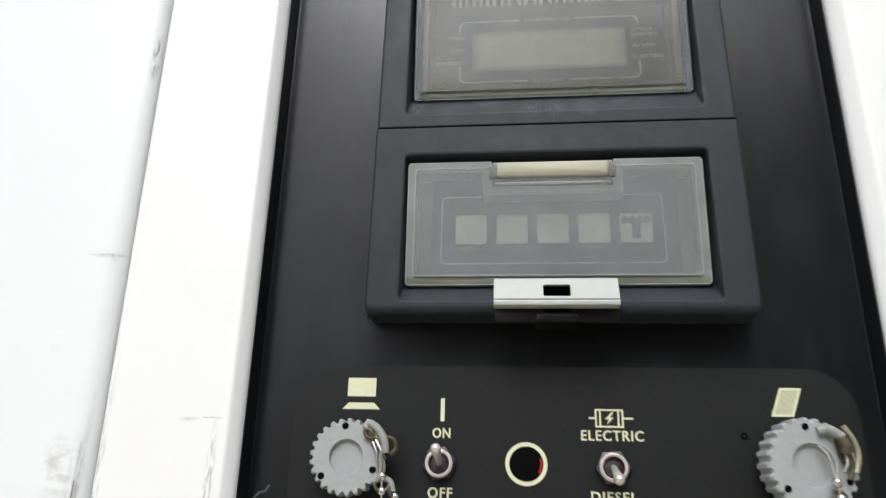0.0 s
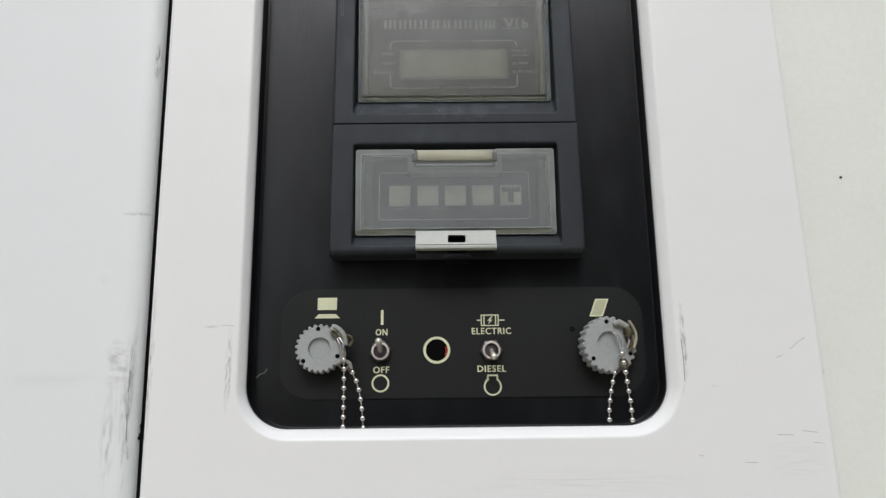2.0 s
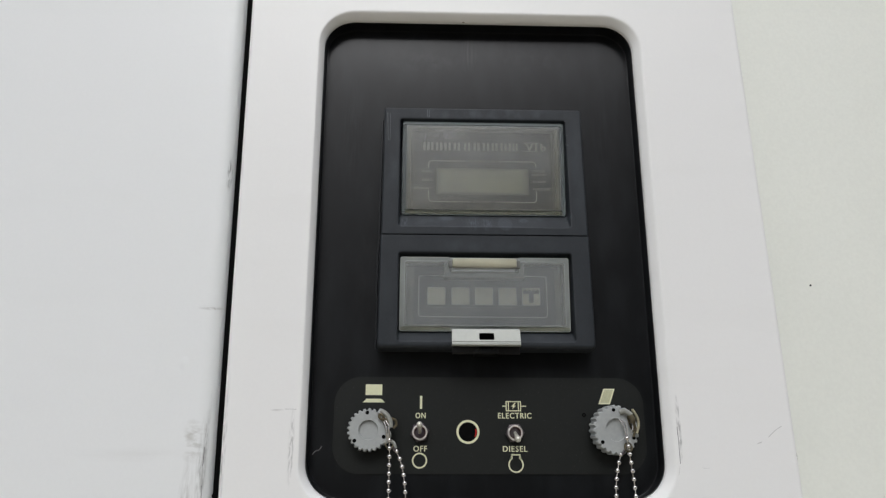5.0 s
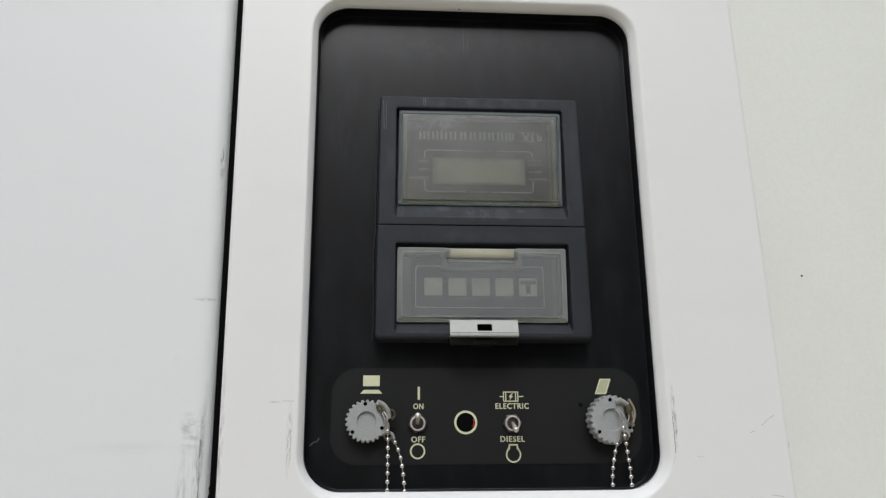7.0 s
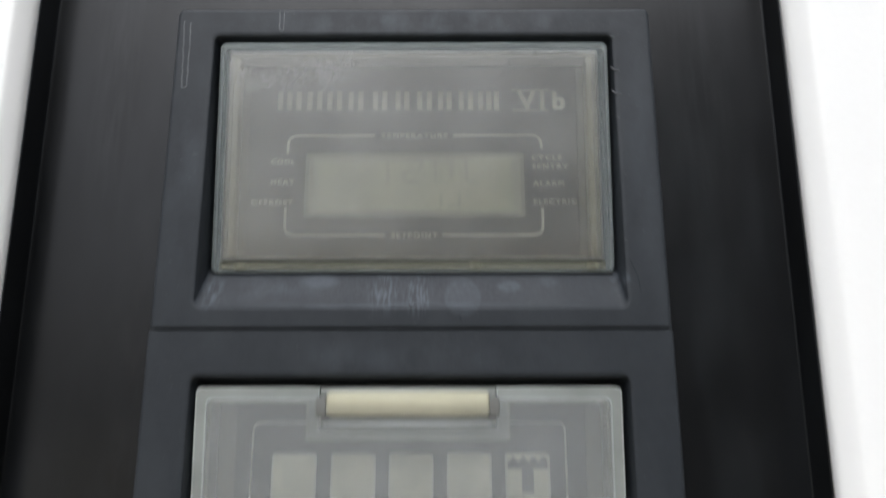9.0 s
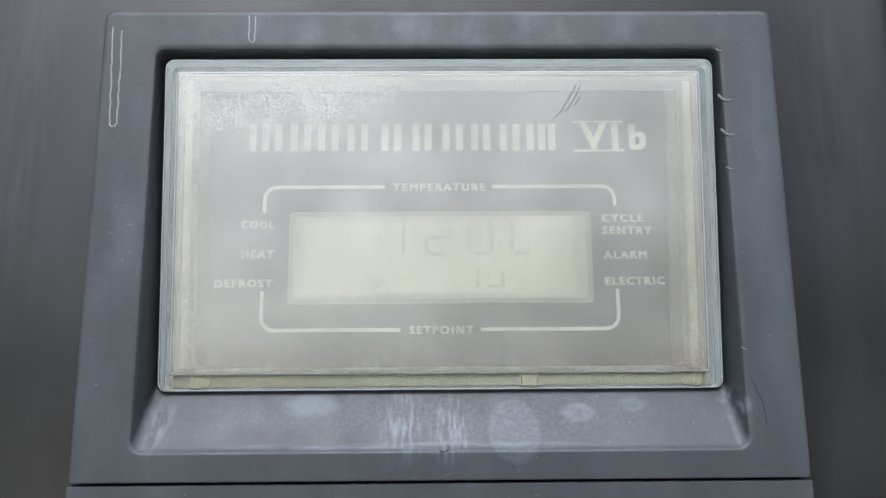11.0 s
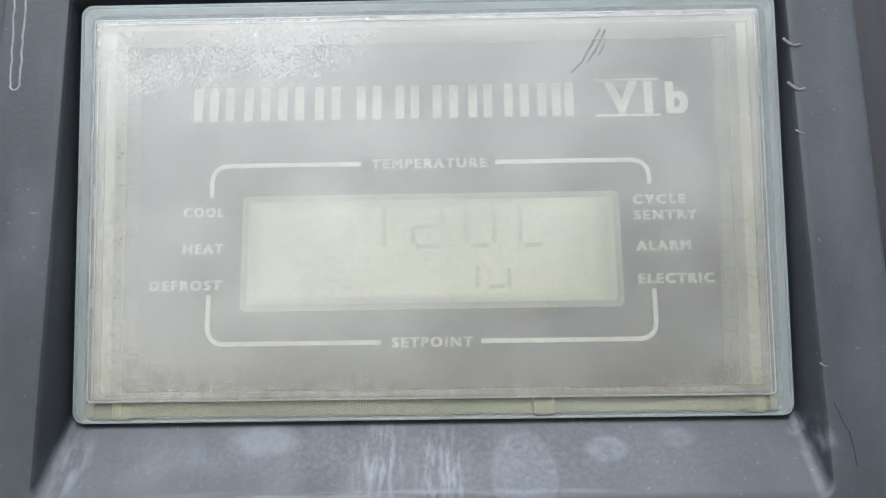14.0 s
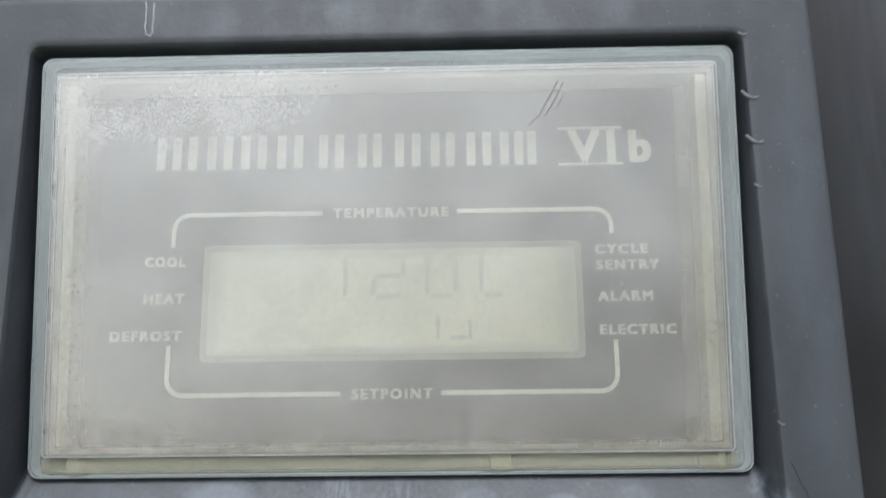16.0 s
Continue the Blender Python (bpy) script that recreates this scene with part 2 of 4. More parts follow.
PRINTD = material("dull_print", (0.46, 0.46, 0.30), 0.6, grain=0.15, grain_size=900)
PRINTB = material("heading_print", (0.62, 0.62, 0.55), 0.6, grain=0.1, grain_size=500)
PRINTS = material("worn_print", (0.52, 0.52, 0.45), 0.6, grain=0.25, grain_size=700)
PRINTW = material("white_print", (0.74, 0.74, 0.66), 0.55, grain=0.05)
# edge marks darken the window's rim in colour, painting the hazy lid's blur
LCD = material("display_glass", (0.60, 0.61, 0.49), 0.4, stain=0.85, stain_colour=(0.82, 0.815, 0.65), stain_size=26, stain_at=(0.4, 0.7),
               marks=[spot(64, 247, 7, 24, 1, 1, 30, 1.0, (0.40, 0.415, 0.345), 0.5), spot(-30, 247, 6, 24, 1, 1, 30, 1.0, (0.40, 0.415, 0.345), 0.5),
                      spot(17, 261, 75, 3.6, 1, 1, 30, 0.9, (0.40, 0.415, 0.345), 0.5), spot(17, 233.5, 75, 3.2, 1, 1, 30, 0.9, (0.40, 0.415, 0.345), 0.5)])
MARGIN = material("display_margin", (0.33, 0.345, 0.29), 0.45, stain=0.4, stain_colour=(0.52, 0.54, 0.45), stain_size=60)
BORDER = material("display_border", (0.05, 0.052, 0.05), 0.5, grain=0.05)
CAPTION = material("caption_grey", (0.16, 0.16, 0.155), 0.6, grain=0.2)
GHOST = material("display_segment", (0.56, 0.575, 0.468), 0.45)
KEY = material("key_beige", (0.74, 0.73, 0.59), 0.6, grain=0.06, stain=0.9, stain_colour=(0.88, 0.87, 0.70), stain_size=120, stain_at=(0.42, 0.62))
STEEL = material("nickel_steel", (0.62, 0.60, 0.58), 0.25, 1.0, grain=0.1, stain=0.3, stain_colour=(0.35, 0.28, 0.22), stain_size=200)
WORN = material("tarnished_steel", (0.15, 0.13, 0.135), 0.38, 1.0, stain=0.7, stain_colour=(0.11, 0.075, 0.06), stain_size=180)
BRIGHT = material("polished_nickel", (0.80, 0.76, 0.72), 0.42, 0.75, grain=0.06)
DULL = material("purple_tarnish", (0.085, 0.07, 0.078), 0.42, 0.8, stain=0.5, stain_colour=(0.08, 0.06, 0.06), stain_size=180)
GRIME = material("lid_grime", (0.15, 0.135, 0.11), 0.8, grain=0.3, grain_size=900)
DUST = material("pale_dust", (0.34, 0.335, 0.30), 0.8, grain=0.1)
CORRODED = material("corroded_brass", (0.10, 0.085, 0.052), 0.5, 0.6, grain=0.2, stain=0.7, stain_colour=(0.07, 0.045, 0.02), stain_size=250)
RUST = material("rusty_bore", (0.055, 0.012, 0.008), 0.5, spec=0.2, grain=0.3)
TIP = material("lever_tip", (0.70, 0.68, 0.60), 0.3, 0.6, grain=0.06)
CAPG = material("grey_cap_plastic", (0.33, 0.345, 0.34), 0.55, grain=0.05, stain=0.2, stain_colour=(0.27, 0.27, 0.26), stain_size=60, bump=0.06, bump_size=500)
STRAP = material("weathered_strap", (0.27, 0.275, 0.25), 0.6, grain=0.12, stain=0.6, stain_colour=(0.13, 0.125, 0.085), stain_size=190)
BRASSY = material("pale_brass", (0.46, 0.43, 0.30), 0.4, 0.6, grain=0.15)
SMUDGE = material("grey_scuff", (0.52, 0.52, 0.51), 0.7, grain=0.2)
LIDSCRATCH = material("lid_scratch_grey", (0.10, 0.10, 0.10), 0.7, grain=0.3)
NICK = material("nick_grey", (0.06, 0.063, 0.07), 0.5)
PALE = material("dried_drip", (0.13, 0.138, 0.147), 0.6, grain=0.2)
CRACK = material("crack_grey", (0.008, 0.009, 0.01), 0.8, spec=0.1)
DARKSCUFF = material("dark_scuff", (0.20, 0.20, 0.20), 0.7, grain=0.3)
HOLE = material("dark_hole", (0.003, 0.003, 0.003), 0.9, spec=0.05)
CHIP = material("rusty_chip", (0.14, 0.12, 0.09), 0.8, grain=0.3)
RED = material("red_lens", (0.45, 0.02, 0.015), 0.25)
LATCH = material("cream_latch_plastic", (0.35, 0.365, 0.33), 0.4, grain=0.04, stain=0.2, stain_colour=(0.42, 0.42, 0.36), stain_size=60)
GROOVE = material("groove_grey", (0.17, 0.175, 0.155), 0.6, grain=0.1)
HINGE = clear_plastic("hinge_plastic", (0.95, 0.94, 0.86), 0.38, (0.86, 0.83, 0.66))
LID = clear_plastic("clear_lid", (0.97, 0.98, 0.96), 0.183, (0.90, 0.92, 0.90), grime=(0.0168, Z0 + 0.2558, 0.077, 0.0438))
RETURN = material("latch_return_plastic", (0.007, 0.0068, 0.0066), 0.35, spec=0.25, grain=0.08)
KNUCKLE = material("hinge_pocket_grey", (0.13, 0.132, 0.125), 0.6, grain=0.1)
PINM = material("cream_pin", (0.74, 0.72, 0.60), 0.4, grain=0.06)
KLID = clear_plastic("clear_keypad_lid", (0.97, 0.98, 0.97), 0.165, (0.93, 0.97, 0.99))
KRIM = clear_plastic("keypad_lid_rim", (0.94, 0.96, 0.94), 0.31, (0.86, 0.91, 0.87))
RIM = clear_plastic("lid_rim", (0.90, 0.95, 0.95), 0.19, (0.63, 0.70, 0.71))
EDGE = clear_plastic("lid_edge", (0.97, 0.98, 0.98), 0.21, (0.86, 0.90, 0.90))
KEDGE = clear_plastic("keypad_lid_edge", (0.97, 0.98, 0.98), 0.45, (0.86, 0.91, 0.90))
BEAD = clear_plastic("lid_bead", (0.96, 0.95, 0.86), 0.5, (0.88, 0.86, 0.70))
WALLP = clear_plastic("lid_side", (0.96, 0.96, 0.90), 0.40, (0.80, 0.80, 0.70))
FLANGE = clear_plastic("lid_flange", (0.97, 0.97, 0.91), 0.14, (0.88, 0.86, 0.72), dirt_size=220.0)
FOOT = clear_plastic("lid_foot", (0.94, 0.94, 0.84), 0.17, (0.72, 0.725, 0.59))
BLOCKER = material("blocker_grey", (0.05, 0.05, 0.048), 0.9, grain=0.15, grain_size=20, stain=0.4, stain_colour=(0.035, 0.035, 0.033), stain_size=0.8, bump=0.3, bump_size=60)
BOUNCE = material("bounce_ground", (0.42, 0.375, 0.29), 0.9, grain=0.12, grain_size=60, stain=0.4, stain_colour=(0.31, 0.28, 0.22), stain_size=0.6, bump=0.4, bump_size=80)

# ---- building helpers ----


def place(x, y, z):
    """Millimetres to metres."""
    return (x / 1000, y / 1000, Z0 + z / 1000)


def finish(name, bm, mat, smooth=True):
    bmesh.ops.recalc_face_normals(bm, faces=bm.faces)
    me = bpy.data.meshes.new(name)
    bm.to_mesh(me)
    bm.free()
    me.materials.append(mat)
    if smooth:
        me.shade_smooth()
        me.set_sharp_from_angle(angle=radians(38))
    return me


def thing(name, label, category, group="", kind=""):
    return tagged(new(name), label, category, group, kind)


def part(name, bm, mat, parent, label="", smooth=True):
    ob = new(name, finish(name, bm, mat, smooth))
    ob.parent = parent
    return tagged(ob, label)


def rrect(xl, xr, zb, zt, r, n=8, kl=0.0, kr=0.0):
    """A rounded rectangle's outline; r: one radius, or those at the top and the bottom; kl and kr lean its left and right sides."""
    rt, rb = r if isinstance(r, tuple) else (r, r)
    pts = []
    for cx, cz, a0, q in ((xr - rt, zt - rt, 0, rt), (xl + rt, zt - rt, 90, rt), (xl + rb, zb + rb, 180, rb), (xr - rb, zb + rb, 270, rb)):
        for i in range(n + 1):
            a = radians(a0 + 90 * i / n)
            x, z = cx + q * math.cos(a), cz + q * math.sin(a)
            k = kr if a0 in (0, 270) else kl
            pts.append((x + k * z, z))
    return pts


def sweep(bm, loops, cap_first=False, cap_last=False):
    """Bridges outlines (points, y) one after another."""
    rings = [[bm.verts.new(place(x, y, z)) for x, z in pts] for pts, y in loops]
    for r0, r1 in zip(rings, rings[1:]):
        for i in range(len(r0)):
            j = (i + 1) % len(r0)
            bm.faces.new((r0[i], r0[j], r1[j], r1[i]))
    if cap_first:
        bm.faces.new(rings[0])
    if cap_last:
        bm.faces.new(rings[-1][::-1])
    return rings


def slab(bm, pts, y0, y1, bevel=0.0):
    """A plate cut to an outline, from y0 at the back to y1 at the front."""
    back = [bm.verts.new(place(x, y0, z)) for x, z in pts]
    front = [bm.verts.new(place(x, y1, z)) for x, z in pts]
    k = len(pts)
    sides = [bm.faces.new((back[i], back[(i + 1) % k], front[(i + 1) % k], front[i])) for i in range(k)]
    top = bm.faces.new(front)
    bm.faces.new(back[::-1])
    if bevel:
        bmesh.ops.bevel(bm, geom=list(top.edges), offset=bevel / 1000, segments=2, affect="EDGES", profile=0.5)
    return sides


def box(bm, xl, xr, zb, zt, y0, y1, bevel=0.0):
    slab(bm, [(xr, zt), (xl, zt), (xl, zb), (xr, zb)], y0, y1, bevel)


def ring(bm, cx, cz, r_out, r_in, y0, y1, n=40, squash=1.0):
    loops = []
    for r, y in ((r_in, y0), (r_in, y1), (r_out, y1), (r_out, y0)):
        loops.append(([(cx + r * math.cos(2 * math.pi * i / n), cz + r * squash * math.sin(2 * math.pi * i / n)) for i in range(n)], y))
    sweep(bm, loops + [loops[0]])
    bmesh.ops.remove_doubles(bm, verts=bm.verts, dist=1e-6)


def lathe(bm, profile, n=32, m=None):
    """Turns (radius, height) rows round an axis that points to the viewer (-y), at the pose m in millimetres."""
    m = m or Matrix.Identity(4)
    rings = []
    for r, h in profile:
        rings.append([bm.verts.new(place(*(m @ Vector((r * math.cos(2 * math.pi * i / n), -h, r * math.sin(2 * math.pi * i / n)))))) for i in range(n)])
    for r0, r1 in zip(rings, rings[1:]):
        for i in range(n):
            bm.faces.new((r0[i], r0[(i + 1) % n], r1[(i + 1) % n], r1[i]))
    bm.faces.new(rings[0])
    bm.faces.new(rings[-1][::-1])


def tube(bm, points, r, n=8, closed=False):
    """A round wire along points in millimetres."""
    pts = [Vector(p) for p in points]
    k = len(pts)
    rings = []
    for i, p in enumerate(pts):
        q0, q1 = (pts[(i - 1) % k], pts[(i + 1) % k]) if closed else (pts[max(i - 1, 0)], pts[min(i + 1, k - 1)])
        d = (q1 - q0).normalized()
        u = d.orthogonal().normalized() if not rings else (u - d * u.dot(d)).normalized()
        v = d.cross(u)
        rings.append([bm.verts.new(place(*(p + r * (math.cos(2 * math.pi * j / n) * u + math.sin(2 * math.pi * j / n) * v)))) for j in range(n)])
    for i in range(k if closed else k - 1):
        r0, r1 = rings[i], rings[(i + 1) % k]
        for j in range(n):
            bm.faces.new((r0[j], r0[(j + 1) % n], r1[(j + 1) % n], r1[j]))
    if not closed:
        bm.faces.new(rings[0])
        bm.faces.new(rings[-1][::-1])


def bend(points, n=6):
    """Points along a smooth curve through those given."""
    p = [Vector(q) for q in points]
    p = [2 * p[0] - p[1]] + p + [2 * p[-1] - p[-2]]
    out = []
    for a, b, c, d in zip(p, p[1:], p[2:], p[3:]):
        for i in range(n):
            t = i / n
            out.append(0.5 * (2 * b + (c - a) * t + (2 * a - 5 * b + 4 * c - d) * t ** 2 + (3 * b - a - 3 * c + d) * t ** 3))
    return out + [p[-2]]


def words(text, xl, xr, zb, zt, y, mat, parent, name="lettering", bold=0.05, spacing=1.08):
    """Printed words, fitted into a box on a face at y; bold thickens the strokes by that part of the height."""
    cu = bpy.data.curves.new(name, "FONT")
    cu.body, cu.extrude, cu.space_character, cu.resolution_u = text, 0.02, spacing, 3
    ob = bpy.data.objects.new(name, cu)
    scene.collection.objects.link(ob)
    dg = bpy.context.evaluated_depsgraph_get()
    me = bpy.data.meshes.new_from_object(ob.evaluated_get(dg))
    bpy.data.objects.remove(ob)
    bpy.data.curves.remove(cu)
    co = np.empty(len(me.vertices) * 3)
    me.vertices.foreach_get("co", co)
    co = co.reshape(-1, 3)
    lo, hi = co.min(0), co.max(0)
    u = (co - lo) / (hi - lo)
    w = bold * (zt - zb)
    bm = bmesh.new()
    for k, (dx, dz) in enumerate(((0, 0), (1, 0), (0, 1), (1, 1))):
        at = np.stack([xl + u[:, 0] * (xr - xl - w) + dx * w, y + 0.05 - (0.09 + 0.012 * k) * u[:, 2], zb + u[:, 1] * (zt - zb - 0.5 * w) + dz * 0.5 * w], 1) / 1000
        at[:, 2] += Z0
        me.vertices.foreach_set("co", at.ravel())
        bm.from_mesh(me)
    bpy.data.meshes.remove(me)
    ob = part(name, bm, mat, parent, f"printed word {text}" if len(text) > 2 or text == "ON" else "printed numeral", smooth=False)
    return ob


def stroke(bm, pts, w, y, h=0.12):
    """A printed line of width w along points (x, z)."""
    k = len(pts)
    left, right = [], []
    for i, (x, z) in enumerate(pts):
        x0, z0 = pts[max(i - 1, 0)]
        x1, z1 = pts[min(i + 1, k - 1)]
        d = math.hypot(x1 - x0, z1 - z0)
        nx, nz = -(z1 - z0) / d * w / 2, (x1 - x0) / d * w / 2
        left.append((x + nx, z + nz))
        right.append((x - nx, z - nz))
    slab(bm, left + right[::-1], y + h / 2, y - h / 2)


def arc(cx, cz, r, a0, a1, n=8):
    return [(cx + r * math.cos(radians(a0 + (a1 - a0) * i / n)), cz + r * math.sin(radians(a0 + (a1 - a0) * i / n))) for i in range(n + 1)]


def hollow(bm, outer, inner, y0, y1):
    """A wall between two outlines with as many points."""
    sweep(bm, [(outer, y0), (outer, y1), (inner, y1), (inner, y0), (outer, y0)])
    bmesh.ops.remove_doubles(bm, verts=bm.verts, dist=1e-6)


# ---- the large structure ----
# unseen ground; its pale warm colour is set to bounce light onto the lips
bm = bmesh.new()
bmesh.ops.create_grid(bm, x_segments=40, y_segments=40, size=60)
ground = new("ground", finish("ground", bm, BOUNCE))
tagged(ground, "unseen ground under the vehicle, made pale to light the lips from below", "ground", kind="structure")

# unseen wall, added to keep low sky out of the glossy black tray
for name, xs, ys, h, label in (("reflection_blocker", (-1.9, 5.4), (-9.6, -9.0), 7.5, "added unseen dark wall that darkens the tray's reflections"),):
    bm = bmesh.new()
    bmesh.ops.create_cube(bm, size=1.0, matrix=Matrix.LocRotScale((sum(xs) / 2, sum(ys) / 2, h / 2), None, (xs[1] - xs[0], ys[1] - ys[0], h)))
    tagged(new(name, finish(name, bm, BLOCKER)), label, "wall", kind="structure")

FRONT = -23.4  # front of the white cover panel
body = thing("body_wall", "cream painted vehicle body wall behind the cover panel", "wall", kind="structure")
bm = bmesh.new()
slab(bm, [(1500, 1100), (-1500, 1100), (-1500, -1499), (1500, -1499)], 60, 8.6)
part("wall_skin", bm, CREAM, body)
bm = bmesh.new()
slab(bm, [(1490, 1090), (-1490, 1090), (-1490, -1498), (1490, -1498)], 1200, 60.5)
part("wall_core", bm, CREAM, body)

# White cover panel with a rolled opening for the controls
cover = thing("cover_panel", "white painted steel cover panel with a rolled rectangular opening", "panel")
LIP = dict(kl=-0.0125, kr=0.0105)


def opening(inset, r):
    return rrect(-144.6 - 0.65 * (9 - inset), 183.6 - inset, -68 + inset, 435.6 - inset, r, 10, **LIP)


def sheet_edge(inset, r):
    return rrect(-217 + inset, 291.2 - inset, -420 + inset, 640 - inset, r, 10, kl=-0.026, kr=0.003)


bm = bmesh.new()
loops = [(sheet_edge(0, 6), 8.4), (sheet_edge(0, 6), FRONT + 3)]
loops += [(sheet_edge(3 - 3 * math.cos(radians(a)), 6), FRONT + 3 - 3 * math.sin(radians(a))) for a in (30, 60, 90)]
loops += [(sheet_edge(4, 6), FRONT), (opening(-1.2, 41), FRONT)]
loops += [(opening(d, 40 - 0.9 * d), FRONT + y) for d, y in ((0, 0), (0.9, 0.1), (1.7, 0.4), (2.4, 0.8), (3.4, 1.6), (6.6, 4.5), (7.6, 5.6), (8.3, 6.5), (8.8, 7.6), (9, 9))]
loops += [(opening(8.9, 32.1), -13.8)]
sweep(bm, loops)
part("panel_sheet", bm, WHITE, cover)

# Black tray behind the opening
bm = bmesh.new()
loops = [(opening(8.9, 32.1), -13.85), (opening(9.5, 32), -13.4)]
for q in (0, 22, 45, 68, 90):
    d = 1 - math.cos(radians(q))
    loops.append((opening(9.9 + 0.6 * d, 32 - d), -0.6 + 0.6 * math.sin(radians(q))))
loops.append((opening(13, 30), 0.0))
sweep(bm, loops, cap_last=True)
part("tray", bm, BLACK, cover, "black moulded plastic tray with faded streaks")
bm = bmesh.new()
rnd = random.Random(12)
tube(bm, [(-86.2 - 0.7 * rnd.random() - (0.8 if 128 < z < 176 else 0), -0.2, z) for z in range(76, 319, 3)], 1.0, 6)
part("sealant_bead", bm, BLACK, cover, "uneven black sealant bead along the modules")

for x, y, z, w, h in ((-2.0, -16.9, 427.3, 1.3, 0.8), (290.4, -21.6, -21, 0.7, 5.0)):
    bm = bmesh.new()
    lathe(bm, [(1.0, 0.0), (0.8, 0.25), (0.3, 0.4)], 12, Matrix.Translation((x, y, z)) @ Matrix.Diagonal((w, 1, h, 1)))
    part("paint_chip", bm, CHIP, cover, "dark chip in the paint")

# Access door beside the cover panel
door = thing("access_door", "white painted access door with a rolled edge, scuffs and chipped paint", "door")
bm = bmesh.new()
prof = [(0.0, 14.0), (0.4, 6.0), (1.6, 2.0), (3.6, -2.0), (6.6, -5.6), (10.2, -8.2), (14.0, -9.5), (19.0, -9.9)]
zs = [-420 + 1060 * i / 60 for i in range(61)]
rows = []
for z in zs:
    edge = -224.6 - 0.0265 * z
    rows.append([bm.verts.new(place(edge - dx, y, z)) for dx, y in prof] + [bm.verts.new(place(edge - 60, -9.9, z)), bm.verts.new(place(-1100, -9.9, z)), bm.verts.new(place(-1100, 8.4, z))])
for r0, r1 in zip(rows, rows[1:]):
    for i in range(len(r0) - 1):
        bm.faces.new((r0[i], r0[i + 1], r1[i + 1], r1[i]))
part("door_skin", bm, DOORW, door)
# near-black strip that paints the deep shade between door and cover
bm = bmesh.new()
slab(bm, [(-216.6 - 0.026 * 640, 640), (-226.0 - 0.0265 * 640, 640), (-226.0 + 0.0265 * 420, -420), (-216.6 + 0.026 * 420, -420)], 8.5, -6.0)
part("gap_shade", bm, HOLE, door, "black strip standing in for the shade of the gap")

# ---- display module ----
display = thing("display_module", "charcoal plastic display module with a clear dusty lid over a display", "display")


def housing(bm, xl, xr, zb, zt, ol, orr, ob_, ot, fl, fr, fb, ft, floor_y, top, foot, corner, recess):
    """Module housing: drafted body, front edges rounded by top and foot, sloped recess down to a floor."""
    def body(d, q):
        return rrect(xl + d, xr - d, zb + foot * q, zt - top * q, corner)

    loops = [(rrect(xl - 1.2, xr + 1.2, zb, zt, corner), 0.3), (body(0, 0), -22.5 + max(2.0, foot))]
    loops += [(body(1.8 * (1 - math.cos(radians(q))), 1 - math.cos(radians(q))), -22.5 + max(2.0, foot) * (1 - math.sin(radians(q)))) for q in (15, 35, 55, 75, 90)]
    loops.append((rrect(xl + 2.6, xr - 2.6, zb + foot + 0.6, zt - top - 0.6, corner), -22.5))
    loops += [(rrect(ol - 2, orr + 2, ob_ - 1.2, ot + 2, tuple(v + 1.5 for v in recess)), -22.5), (rrect(ol - 1, orr + 1, ob_ - 0.8, ot + 1, tuple(v + 0.8 for v in recess)), -22.5),
              (rrect(ol - 0.3, orr + 0.3, ob_ - 0.3, ot + 0.3, tuple(v + 0.2 for v in recess)), -22.2), (rrect(ol, orr, ob_, ot, recess), -21.6),
              (rrect(ol + (fl - ol) * 0.06, orr + (fr - orr) * 0.06, ob_ + (fb - ob_) * 0.06, ot + (ft - ot) * 0.06, recess), -21.0), (rrect(fl, fr, fb, ft, 2.2), floor_y), (rrect(fl, fr, fb, ft, 2.2), -3.4)]
    sweep(bm, loops)


bm = bmesh.new()
housing(bm, -83.5, 117.3, 183.3, 320, -67, 100.6, 191.5, 307, -66, 99.8, 207.1, 306, -10.8, 2.0, 0.3, (2.6, 0.7), (2.6, 3.4))
part("housing", bm, GUNMETAL, display, "weathered charcoal plastic housing with chalky stains")
bm = bmesh.new()
slab(bm, rrect(-66.2, 100.5, 205.5, 306.3, 2), 0, -3.0)
face = part("face_plate", bm, FACE, display, "dark printed face plate")
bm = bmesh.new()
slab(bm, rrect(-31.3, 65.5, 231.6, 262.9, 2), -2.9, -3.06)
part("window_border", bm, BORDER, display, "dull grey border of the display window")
# mid-tone step between border and window, softening the edge like lid haze
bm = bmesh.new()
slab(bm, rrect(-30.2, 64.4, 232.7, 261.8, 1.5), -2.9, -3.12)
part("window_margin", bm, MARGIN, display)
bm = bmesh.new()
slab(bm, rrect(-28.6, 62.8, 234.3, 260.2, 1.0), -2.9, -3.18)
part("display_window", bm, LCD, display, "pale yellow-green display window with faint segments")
bm = bmesh.new()
for x, z, w, h in ((5.5, 253.5, 1.2, 10), (16.2, 258.6, 6, 1.2), (20, 256, 1.2, 4.4), (16.2, 253.4, 6, 1.2), (12.6, 250.9, 1.2, 4.4), (16.2, 248.3, 6, 1.2), (26, 253.5, 1.2, 9), (33, 253.5, 1.2, 9),
                   (29.5, 258.6, 5, 1.2), (29.5, 248.3, 5, 1.2), (39.4, 253.5, 1.2, 9), (42.6, 248.3, 4.6, 1.2), (28.5, 240.4, 1, 5.6), (33.4, 238, 4, 1), (36.4, 240, 1, 5), (-8, 250, 1.6, 1.6)):
    box(bm, x - w / 2, x + w / 2, z - h / 2, z + h / 2, -3.1, -3.24)
part("display_segments", bm, GHOST, display, "faint grey display segments")

TY = -3.10
